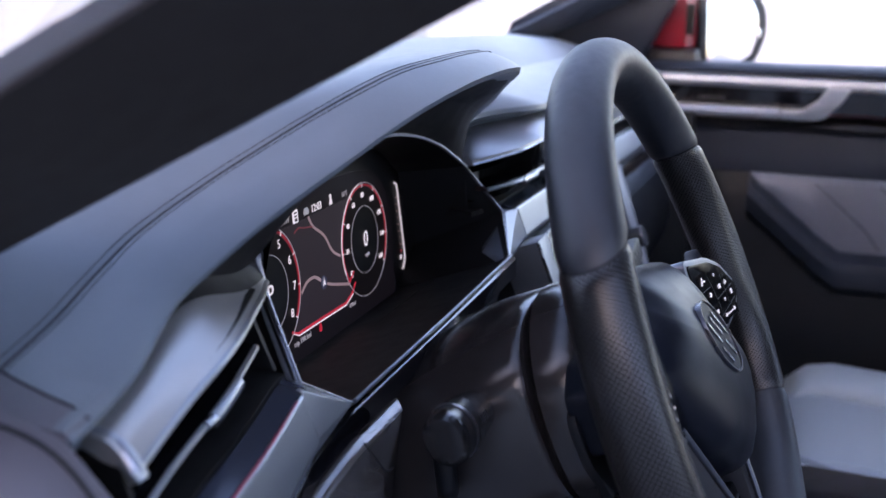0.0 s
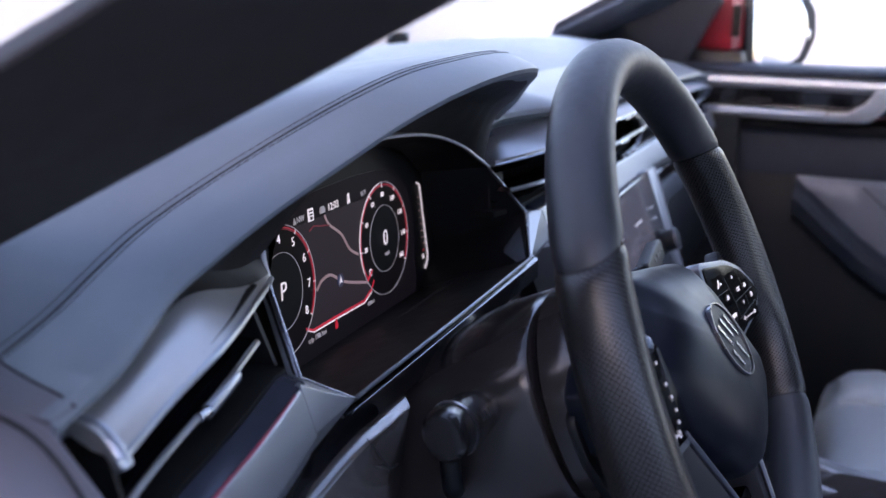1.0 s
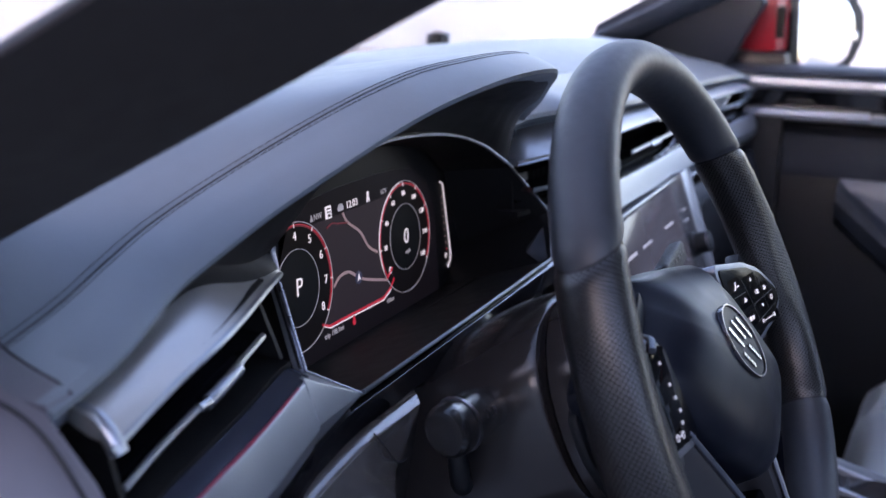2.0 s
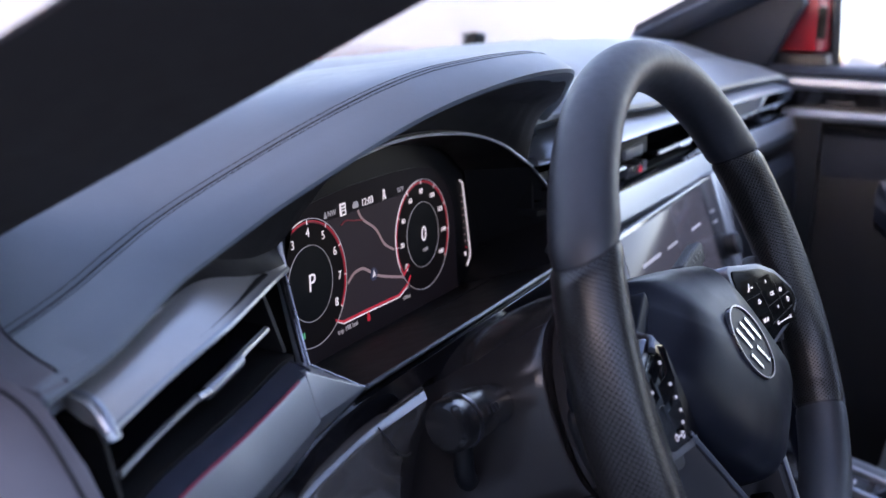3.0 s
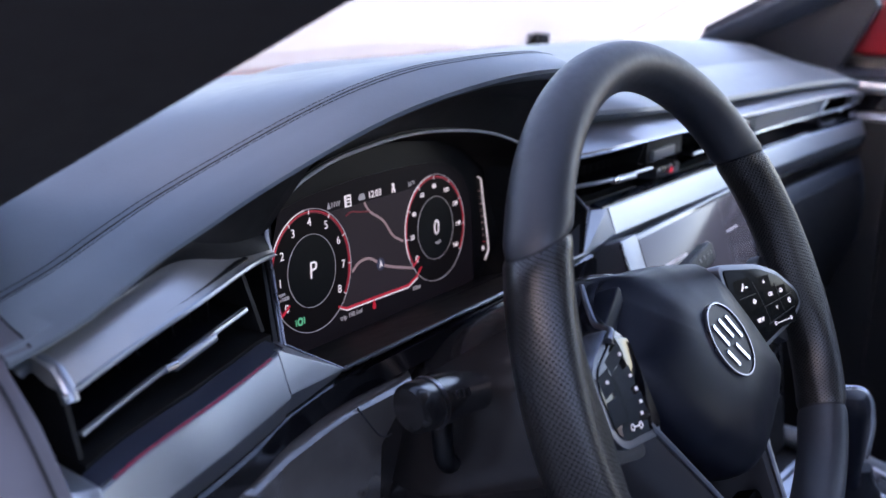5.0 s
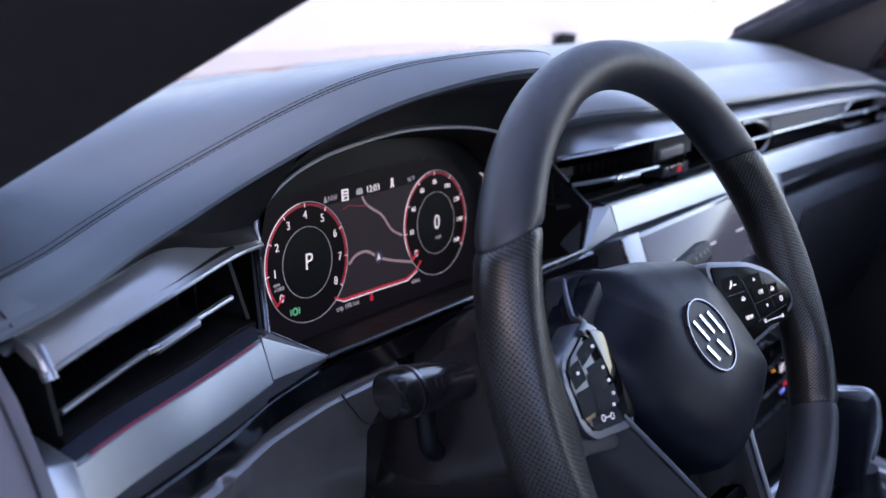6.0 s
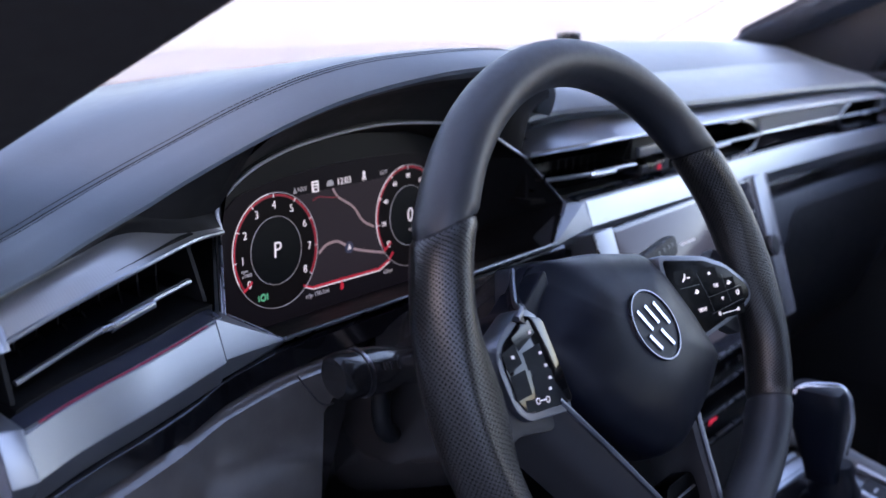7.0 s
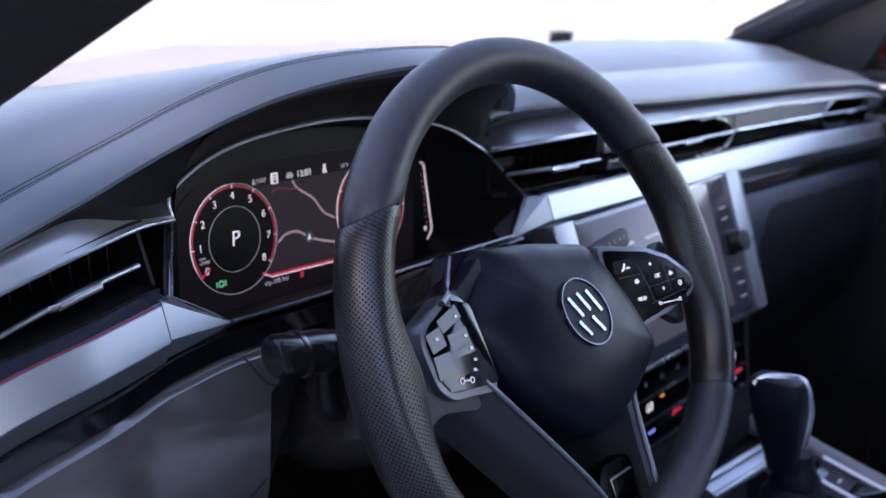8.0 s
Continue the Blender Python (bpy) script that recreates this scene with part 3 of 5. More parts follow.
for i in range(25):
    x = .265 + .395 * i / 24
    top_f = .08 + .20 * max(0, 1 - (x - .265) / .05) ** 2
    rows = [lid_line(x, top_f + (.97 - top_f) * q / 8) for q in range(9)]
    secs.append([(x, *rows[0])] + [(x, *r) for r in rows[1:]] + [(x, rows[-1][0] + .012, rows[-1][1]), (x, rows[0][0] + .012, rows[0][1])])
part("glovebox_lid", loft(secs), HARD, gf, "dark plastic glovebox lid")

# end cap by the door, seen with the door open
def cap_section(x):
    k = (-.694 - x) / .05
    i = .016 * k * k
    j = .03 * k * k
    base = [(.168, .926), (.148, .905), (.128, .872), (.118, .84), (.115, .78), (.13, .66), (.22, .5), (.6, .5), (.6, .94), (.5, .955), (.40, .962), (.30, .953), (.225, .940), (.198, .934)]
    cy, cz = .34, .75
    return [(y + (i if y < cy else -i), z + (j * .6 if z < cz else -j)) for y, z in base]


side = part("side_panel", loft_x(cap_section, -.694, -.744, 10), side_mat, dashboard, "grey soft-touch end panel of the dashboard")
edge = [(x, y - .0006, z) for x, y, z in [(-.7010, *p) for p in (cap_section(-.7010)[13], cap_section(-.7010)[0], cap_section(-.7010)[1], cap_section(-.7010)[2], cap_section(-.7010)[3], cap_section(-.7010)[4])]]
part("seam", tube(spline(edge, 30), .0008, 6), THREAD, side, "dark seam line")
for d, r in ((0.0, .0009), (.010, .0006), (.018, .0006)):
    part("seam", tube([(-.7005 - .002 * k, .1985 + d * 1.6 - .0015 * k, .9335 - .0042 * k + d * .25) for k in range(0, 9)], r, 6), THREAD, side, "dark seam line")


# ---- air vents ----
def vent(x0, x1, top, bottom, slat, label, slider, vanes):
    v = thing("air_vent", ((x0 + x1) / 2, .18, (top(x0)[1] + bottom(x0)[1]) / 2), label, "air vent", "air vents")
    def sec(x):
        (ty, tz), (by, bz) = top(x), bottom(x)
        return [(ty + .003, tz - .001), (.232, tz - .003), (.232, bz + .002), (by + .010, bz + .0018), (by + .010, bz - .002), (.238, bz - .004), (.238, tz + .004), (ty + .003, tz + .002)]
    part("housing", loft_x(sec, x0, x1, 14), MATT, v)
    for x, dx in ((x0, .0025), (x1, -.0025)):
        (ty, tz), (by, bz) = top(x), bottom(x)
        part("end_wall", hull([(x + e, y, z) for e in (0, dx) for y, z in ((ty + .008, tz - .002), (.23, tz - .004), (.23, bz + .003), (by + .014, bz + .003))]), MATT, v)
    xs = np.linspace(x0 + .006, x1 - .006, 16).tolist()
    part("slat", loft([[(x, slat(x)[0] + a, slat(x)[1] + b) for a, b in ((0, -.0016), (-.0012, 0), (0, .0016), (.022, .0022), (.022, -.0014))] for x in xs]), GLOSS, v, "black slat")
    part("slat_edge", tube([(x, slat(x)[0] - .0006, slat(x)[1]) for x in xs], .0017, 8), SILVER, v, "bright chrome slat edge")
    part("slat", loft([[(x, slat(x)[0] + .012 + a, slat(x)[1] + (bottom(x)[1] - slat(x)[1]) * .55 + b) for a, b in ((0, -.0008), (-.001, 0), (0, .0008), (.022, .0012), (.022, -.0008))] for x in xs]), GLOSS, v, "black slat")
    part("slat", loft([[(x, slat(x)[0] + .014 + a, slat(x)[1] + (top(x)[1] - slat(x)[1]) * .55 + b) for a, b in ((0, -.0008), (-.001, 0), (0, .0008), (.022, .0012), (.022, -.0008))] for x in xs]), GLOSS, v, "black slat")
    if slider:
        s0, s1 = slider
        pts = [(x, slat(x)[0] - .0012, slat(x)[1] - .0012) for x in np.linspace(s0, s1, 6).tolist()]
        s = part("slider", tube(pts, .0030, 10, flat=.8), SILVER, v, "satin slider on the slat")
        part("slider_grip", tube([Vector(pts[0]) - Vector((.005, 0, 0)), Vector(pts[0]) + Vector((.002, 0, .0004))], .0027, 10), CHROME, s, "chrome grip")
    for x in np.linspace(x0 + .015, x1 - .015, vanes).tolist():
        (ty, tz), (by, bz) = top(x), bottom(x)
        part("vane", hull([(x + e, y, z) for e in (-.0006, .0006) for y, z in ((.196, tz - .004), (.225, tz - .005), (.225, bz + .003), (.196, bz + .003))]), MATT, v)
    return v


slat_l = table([(-.68, .160, .884), (-.644, .166, .891), (-.60, .168, .902), (-.547, .181, .906), (-.53, .186, .907)])
vent(-.672, -.5445, lip, lambda x: (ledge(min(x, -.552))[0] + .003, ledge(min(x, -.552))[1] + .003), slat_l, "black driver air vent with a chrome slat", (-.612, -.582), 9)
slat_r = table([(-.21, .164, .912), (-.05, .1625, .9075), (.07, .162, .9055), (.24, .162, .902), (.52, .163, .893), (.66, .164, .888)])
top_r = lambda x: (.162, front(x) - .0205)
bot_r = lambda x: (ledge_r(x)[0] + .003, ledge_r(x)[1] + .003)
bent = lambda f, q, r: lambda x: (f(x)[0] + q * band_bend(x)[0], f(x)[1] + r * band_bend(x)[1])
vent(-.200, -.072, bent(top_r, 1, 1), bent(bot_r, .4, 0), bent(slat_r, .8, .6), "black centre air vent with a chrome slat", (-.150, -.115), 9)
vent(.012, .204, top_r, bot_r, slat_r, "black centre air vent with a chrome slat", (.085, .118), 10)
vent(.466, .640, top_r, bot_r, slat_r, "black passenger air vent with a chrome slat", (.545, .575), 10)
for x0, x1 in ((.207, .463), (.643, .692)):
    xs = np.linspace(x0, x1, 12).tolist()
    part("fascia", loft([[(x, y, z) for y, z in ((.1655, front(x) - .0205), (.1645, slat_r(x)[1] + .002), (.19, slat_r(x)[1] + .002), (.19, front(x) - .0205))] for x in xs]), BAND, dashboard, "grey fascia panel between the vents")
    f = part("gloss_strip", loft([[(x, y, z) for y, z in ((.1665, slat_r(x)[1] + .001), (ledge_r(x)[0] + .006, ledge_r(x)[1] + .004), (.19, ledge_r(x)[1] + .003), (.19, slat_r(x)[1] + .001))] for x in xs]), GLOSS, dashboard, "piano black fascia below the chrome line")
    part("chrome_line", tube([(x, slat_r(x)[0] + .0005, slat_r(x)[1]) for x in xs], .0014, 8), CHROME, f, "thin chrome line")
XZ = Matrix(((1, 0, 0, 0), (0, 0, 1, 0), (0, 1, 0, 0), (0, 0, 0, 1)))
for x, s in ((.204, 1), (.466, -1)):
    zt, zb = front(x) - .0212, ledge_r(x)[1] + .0035
    zm = slat_r(x)[1] - .001
    rim = [(v.x, v.y) for v in spline([(x - s * .085, zt, 0), (x - s * .052, zt - .0008, 0), (x - s * .022, zt - .0070, 0), (x - s * .004, zm + .003, 0), (x - s * .003, zm - .003, 0), (x - s * .014, zb + .0045, 0), (x - s * .045, zb + .001, 0), (x - s * .085, zb, 0)], 36)]
    k = max(range(len(rim)), key=lambda q: s * rim[q][0])
    upper, lower = rim[:k + 1] + [(x, zm), (x, zt)], rim[k:] + [(x, zb), (x, zm)]
    part("vent_corner", prism(upper, .1650, .172, XZ), BAND, dashboard, "grey corner beside the vent", smooth=False)
    part("vent_corner", prism(lower, .1660, .172, XZ), GLOSS, dashboard, "piano black corner beside the vent", smooth=False)
    part("vent_surround", tube([(u, .1645, v) for u, v in rim], .0021, 8), DCHROME, dashboard, "rounded satin chrome vent end")
hz = thing("hazard_switch", (-.03, .165, .90), "dark hazard light switch with a red triangle between the vents", "switch")
zs = slat_r(-.03)[1]
part("switch_body", box(-.070, .010, .170, .23, zs + .002, front(-.03) - .022, .0015), MATT, hz)
part("blank_key", box(-.062, -.014, .1665, .19, zs + .0035, zs + .0125, .001), BAND, hz, "satin grey blank key")
sw = part("key", box(-.058, -.006, .1645, .19, zs - .0125, zs - .0035, .001), DCHROME, hz, "satin dark key")
part("triangle", prism([(-.030, zs - .0105), (-.022, zs - .0105), (-.026, zs - .0055)], .0, .0012, Matrix(((1, 0, 0, 0), (0, 0, -1, .1645), (0, 1, 0, 0), (0, 0, 0, 1)))), LIT_R, sw, "lit red triangle")


# ---- instrument cluster ----
cluster = thing("instrument_cluster", (-.36, .234, .88), "digital instrument cluster, lit, with two red ringed dials and a map", "instrument display")
inner = [Vector((-.36 + (p.x + .36) * (.83 if p.x > -.36 else .86), .2350 + max(0, p.z - .90) * .05, .905 + (p.z - .905) * .86 if p.z > .895 else p.z - .026)) for p in opening]
outer = opening
sec = []
for a, b in zip(outer + outer[:1], inner + inner[:1]):
    o = (a - Vector((-.359, a.y, .91))).normalized() * .003
    sec.append([a, b, b + o, a + o])
part("shroud", loft(sec, caps=False), SHROUD, cluster, "black inner shroud", crease=20)
part("bezel", tube(opening, .0011, 8, closed=True), DCHROME, cluster, "thin satin chrome bezel")
part("bezel_side", hull([(-.5160, .1950, .9245), (-.5145, .1950, .9250), (-.5160, .2010, .9260), (-.5145, .2010, .9265), (-.5425, .1632, .8885), (-.5410, .1632, .8885), (-.5425, .1690, .8890), (-.5410, .1690, .8890)], .0004), SILVER, cluster, "satin silver side of the bezel")
# Extra tube along the arch, whitened to give the bezel its highlight.
part("bezel_highlight", tube([p + Vector((0, -.0012, .0002)) for p in arch], .0011, 8), BRIGHT, cluster, "bright line laid on the bezel for its highlight")
part("lower_lip", tube([(-.507, .1512, .8680), (-.36, .1517, .8670), (-.217, .1532, .8663)], .0012, 8), FRAME, cluster, "polished lower edge")
DM = Matrix.Translation((-.434, .234, .8895)) @ Matrix.Rotation(radians(85), 4, "X")
part("panel", prism(fillet([(-.115, -.055), (.27, -.055), (.27, .045), (.20, .0765), (-.03, .0765), (-.115, .035)], .01), -.012, -.0012, DM), PANEL, cluster, "black display glass")
scr_out = [(-.05, -.050), (.185, -.050), (.187, .012)] + [(u, v) for u, v in ((.178, .030), (.155, .0435), (.13, .0475), (.10, .049), (.05, .049), (.0, .0455), (-.03, .040), (-.046, .028))]
part("screen", prism(fillet(scr_out, .004), -.0012, -.0004, DM), material("lit_screen_ground", (0.008, 0.007, 0.009), 0.3, spec=0.1, emit=0.2 * GLOW, vary=0.0), cluster, "faintly lit screen")
part("map", prism([(.012, -.0275), (.030, -.031), (.099, -.0325), (.122, -.028), (.122, .0325), (.012, .0325)], -.0004, -.0001, DM), LIT_BG, cluster, "dark lit map")


def flat_line(pts, half, m, w0=.0, w1=.0004):
    p = [Vector(q) for q in pts]
    left, right = [], []
    for i in range(len(p)):
        d = (p[min(i + 1, len(p) - 1)] - p[max(i - 1, 0)]).normalized()
        n = Vector((-d.y, d.x))
        left.append(p[i] + n * half), right.append(p[i] - n * half)
    return loft([[m @ Vector((*a, w0)), m @ Vector((*b, w0)), m @ Vector((*b, w1)), m @ Vector((*a, w1))] for a, b in zip(left, right)])


def curve2(pts, n):
    return [(v.x, v.y) for v in spline([(*p, 0) for p in pts], n)]


part("road", flat_line(curve2([(.0565, .0325), (.0617, .0256), (.0759, .0166), (.0851, .005), (.0965, -.0014)], 20), .0008, DM), LIT_RD, cluster, "pale road on the map")
part("road", flat_line(curve2([(.0365, .0272), (.0426, .0289), (.050, .0274), (.0616, .0256)], 12), .0005, DM), LIT_DR, cluster, "faint road on the map")
part("road", flat_line(curve2([(.0386, -.0097), (.046, -.0053), (.0559, -.0046), (.0631, -.0076), (.0691, -.0115), (.0829, -.0164), (.1067, -.0227)], 24), .0009, DM, .0001, .0005), LIT_RD, cluster, "pale road on the map")
arrow = part("position_marker", disc(.0688, -.0113, .0042, .0003, .0007, DM, 20), material("lit_navy", (0.03, 0.04, 0.09), 0.5, emit=0.1 * GLOW, vary=0.0), cluster, "round dark blue marker")
part("arrow", prism([(.0668, -.0133), (.0688, -.0124), (.0708, -.0133), (.0688, -.0085)], .0007, .001, DM), LIT_W, arrow, "white arrow")
part("status_line", flat_line([(.022, -.0285), (.030, -.0318), (.060, -.0322), (.099, -.0333), (.1105, -.0292), (.116, -.024)], .00075, DM), LIT_R, cluster, "bright red line under the map")
part("status_edge", flat_line([(.024, -.0303), (.031, -.0332), (.060, -.0337), (.0992, -.0347), (.1112, -.0304)], .0004, DM), LIT_W, cluster, "pale line under the map")
part("temperature_mark", prism([(.0578, -.0395), (.0602, -.0395), (.0607, -.0375), (.0594, -.0335), (.0586, -.0335), (.0573, -.0375)], .0001, .0006, DM), LIT_R, cluster, "lit red mark")


def dial(cx, names, big, small, label):
    d = part("dial", disc(cx, 0, .0385, -.0006, .0001, DM, 64), material("lit_dial_ground", (0.004, 0.0035, 0.004), 0.3, spec=0.1, emit=0.3 * GLOW, vary=0.0), cluster, label)
    part("outer_ring", ring(cx, 0, .0379, .0383, .0001, .0005, DM), LIT_G, d, "thin pale ring")
    part("bright_arc", ring(cx, 0, .0378, .0384, .0003, .0007, DM, 95, 205), LIT_W, d, "bright pale arc")
    part("red_band", ring(cx, 0, .0354, .0370, .0001, .0003, DM, 214, -36), LIT_DR, d, "dark red band")
    part("red_arc", ring(cx, 0, .0364, .0369, .0003, .0006, DM, 214, -36), LIT_R, d, "bright red arc")
    part("inner_ring", ring(cx, 0, .0224, .0227, .0001, .0005, DM), LIT_G, d, "thin grey ring")
    part("centre_field", disc(cx, 0, .0223, .0001, .0003, DM, 48), PANEL, d, "black centre")
    for i, s in enumerate(names):
        q = radians(214 - 31.25 * i)
        c, sn = math.cos(q), math.sin(q)
        part("tick", flat_line([(cx + .0350 * c, .0350 * sn), (cx + .0376 * c, .0376 * sn)], .00026, DM, .0005, .0009), LIT_W if i else LIT_R, d)
        r = .0300 if len(s) < 3 else .0292
        if i == 0:
            r = .0315
        letters("numeral", s, .0074 if len(s) < 2 else .0049, DM @ Matrix.Translation((cx + r * c, r * sn, .0007)), LIT_W, d)
    part("needle", flat_line([(cx + .0285 * math.cos(radians(214)), .0285 * math.sin(radians(214))), (cx + .0382 * math.cos(radians(214)), .0382 * math.sin(radians(214)))], .0007, DM, .0008, .0012), LIT_R, d, "red needle")
    letters("readout", big, .0150, DM @ Matrix.Translation((cx, 0, .0008)), LIT_W, d, slant=.08)
    for s, u, v, z in small:
        letters("unit", s, z, DM @ Matrix.Translation((cx + u, v, .0006)), LIT_G, d)
    return d


rev = dial(0, ["0", "1", "2", "3", "4", "5", "6", "7", "8"], "P", [("rpm", -.0292, -.008, .0034), ("x1000", -.0275, -.0112, .0034)], "round rev counter with red band, reading P")
part("brake_lamp", ring(-.0153, -.0283, .0014, .0026, .0004, .0008, DM, 0, 360, 20), LIT_GN, rev, "small green lamp")
part("brake_lamp_bar", box(-.0195, -.0187, -.0303, -.0263, .0004, .0008, 0, DM), LIT_GN, rev, "small green lamp")
part("brake_lamp_bar", box(-.0119, -.0111, -.0303, -.0263, .0004, .0008, 0, DM), LIT_GN, rev, "small green lamp")
dial(.137, ["0", "20", "40", "60", "80", "100", "120", "140", "160"], "0", [("mph", .0015, -.0105, .0040)], "round speedometer with red band, reading 0 mph")
for s, u, v, z, mt in (("NW", .0275, .0363, .0050, LIT_G), ("12:03", .0684, .0361, .0066, LIT_W), ("56\u00b0F", .1105, .0360, .0045, LIT_G), ("trip 198.1mi", .0345, -.0370, .0046, LIT_G), ("438mi", .1085, -.0372, .0040, LIT_G)):
    letters("readout", s, z, DM @ Matrix.Translation((u, v, .0003)), mt, cluster)
part("compass_mark", prism([(.0190, .0345), (.0222, .0345), (.0206, .0385)], .0, .0005, DM), LIT_G, cluster, "small grey triangle")
fl = part("speed_sign", prism(fillet([(.0365, .0325), (.0430, .0325), (.0430, .0402), (.0365, .0402)], .0006), .0, .0005, DM), LIT_W, cluster, "white sign symbol")
for v in (.0385, .0365):
    part("sign_bar", box(.038, .0415, v - .0004, v + .0004, .0005, .0008, 0, DM), LIT_BG, fl)
part("sign_bar", box(.0385, .0412, .0335, .0352, .0005, .0008, 0, DM), LIT_BG, fl)
part("car_symbol", prism([(.0515, .0345), (.0572, .0345), (.0578, .0362), (.0562, .0385), (.0525, .0385), (.0509, .0362)], .0, .0005, DM), LIT_G, cluster, "small car symbol")
part("seat_symbol", prism([(.0872, .0335), (.0882, .0335), (.0892, .0362), (.0902, .0335), (.0914, .0335), (.0902, .0375), (.0908, .0392), (.0893, .0402), (.0880, .0392), (.0884, .0375)], .0, .0005, DM), LIT_W, cluster, "small belt symbol")
gauge = part("fuel_gauge", flat_line([(.1985, .0272), (.2030, .0250), (.2092, -.0285), (.2080, -.0330), (.2030, -.0380)], .0005, DM, -.001, -.0002), LIT_W, cluster, "lit white fuel gauge line")
for i in range(9):
    v = .016 - i * .0050
    part("gauge_tick", box(.2008 - v * .08, .2018 - v * .08, v - .0004, v + .0004, -.001, -.0003, 0, DM), LIT_RD if i < 8 else LIT_R, gauge)
part("pump_symbol", box(.2000, .2024, -.0300, -.0268, -.001, -.0003, .0004, DM), LIT_W, gauge, "small white symbol")
part("warning_lamp", ring(.2150, -.0462, .0007, .0017, -.001, -.0003, DM, 0, 360, 16), LIT_AM, cluster, "small amber lamp")

# ---- steering wheel ----
WM = Matrix.Translation((-.37, 0, .86)) @ Matrix.Rotation(radians(67), 4, "X")
WR = Matrix.Translation((-.3675, .0024, .8621)) @ Matrix.Rotation(radians(66.6), 4, "X")      # the rim stands a little proud of the hub
wheel = thing("steering_wheel", (-.37, 0, .86), "black leather steering wheel with perforated grips and button pods", "steering wheel")


def rim_radius(q):
    """Centre line of the rim at q degrees: round above, flattened towards the bottom."""
    d = (q - 270 + 180) % 360 - 180
    cut = .053 * math.exp(-(d / 48) ** 2)
    return .1705 - cut / (1 + (cut / .036) ** 4) ** .25


def rim_arc(a0, a1, n, swell=0.0):
    """A stretch of the rim; the uv runs in metres along and round it."""
    bm = bmesh.new()
    uv = bm.loops.layers.uv.new("UVMap")
    rings, k = [], 28
    for i in range(n + 1):
        q = a0 + (a1 - a0) * i / n
        near = min(abs((q - c + 180) % 360 - 180) for c in (4, 176))
        thumb = min(abs((q - c + 180) % 360 - 180) for c in (36, 144))
        inward = (.0095 if abs(q) < 60 else .0165) * math.exp(-(near / 13) ** 2) + .0028 * math.exp(-(thumb / 9) ** 2)
        base = rim_radius(q)
        end = min(1.0, .35 + min(i, n - i) / 1.2) if swell else 1.0
        g = []
        for j in range(k):
            p = 2 * math.pi * j / k
            cr, sr = math.cos(p), math.sin(p)
            r = base + (.0139 * cr if cr > 0 else (.0139 + inward) * cr)
            w = .0164 * sr * (1 - .25 * inward / .02 * max(0, -cr))
            if end < 1:
                r, w = base + (r - base) * (1 - .10 * (1 - end)), w * (1 - .10 * (1 - end))
            lean = (4.0 * cr if swell else 0) * sum(sgn * math.exp(-(abs(q - e) / 9) ** 2) for e, sgn in ((145, 1), (35, -1)))
            qq = radians(q + lean)
            g.append(bm.verts.new(WR @ Vector((r * math.cos(qq), r * math.sin(qq), w))))
        rings.append(g)
    for i in range(n):
        for j in range(k):
            f = bm.faces.new((rings[i][j], rings[i][(j + 1) % k], rings[i + 1][(j + 1) % k], rings[i + 1][j]))
            for l, (ii, jj) in zip(f.loops, ((i, j), (i, j + 1), (i + 1, j + 1), (i + 1, j))):
                l[uv].uv = (radians(a0 + (a1 - a0) * ii / n) * .1715, 2 * math.pi * jj / k * .0152)
    return bm


part("rim_top", rim_arc(35.2, 144.8, 72, 1), RIMTOP, wheel, "smooth black leather rim top")
part("rim_grip", rim_arc(-28.6, 34.7, 48, 1), RIMGRIP, wheel, "perforated black leather grip")
part("rim_grip", rim_arc(145.3, 208.6, 48, 1), RIMGRIP, wheel, "perforated black leather grip")
part("rim_bottom", rim_arc(209.1, 330.9, 72, 1), RIMTOP, wheel, "smooth black leather rim bottom")
part("rim_core", loft([[WR @ Vector(((rim_radius(math.degrees(q)) + .0130 * math.cos(p)) * math.cos(q), (rim_radius(math.degrees(q)) + .0130 * math.cos(p)) * math.sin(q) , .0148 * math.sin(p))) for p in np.linspace(0, 2 * math.pi, 12, endpoint=False).tolist()] for q in np.linspace(radians(-40), radians(220), 90).tolist()]), THREAD, wheel, "dark seams of the rim")

shield = fillet([(-.040, .0665), (.010, .0615), (.063, .0505), (.074, .036), (.083, .004), (.0885, -.030), (.067, -.0445), (.040, -.0570), (.012, -.0665), (-.006, -.0655), (-.024, -.0555), (-.050, -.034), (-.068, -.010), (-.0765, .013), (-.0785, .034), (-.0835, .055), (-.079, .0655)], .006)
outl = []
for (u0, v0), (u1, v1) in zip(shield, shield[1:] + shield[:1]):
    k = max(1, round(math.hypot(u1 - u0, v1 - v0) / .004))
    outl += [(u0 + (u1 - u0) * i / k, v0 + (v1 - v0) * i / k) for i in range(k)]
levels = [(1.0, -.047), (.995, -.030), (.985, -.0175), (.965, -.0105), (.93, -.0060), (.86, -.0014), (.72, .0034), (.52, .0076), (.34, .0100), (.14, .0105)]


def hub_point(u, v, w):
    """The upper corner beside the light stalk falls back towards the column; the face leans back at the top."""
    f = min(1, max(0, (-u - .015) / .065)) * min(1, max(0, (v - .018) / .042))
    f = f * f * (3 - 2 * f)
    g = .23 * min(.012 - v, .040) * min(1, max(0, (w + .034) / .030))
    return WM @ Vector((u + .028 * f, v + .003 * f, max(-.047, w - .022 * f + g)))


secs = [[hub_point(u * s, .006 + (v - .006) * s, w) for u, v in outl] for s, w in levels]
cover = part("airbag_cover", loft(secs), COVER, wheel, "dark grey domed airbag cover")
EM = WM @ Matrix.Translation((.0050, .0112, .0108)) @ Matrix.Rotation(radians(-13), 4, "X")
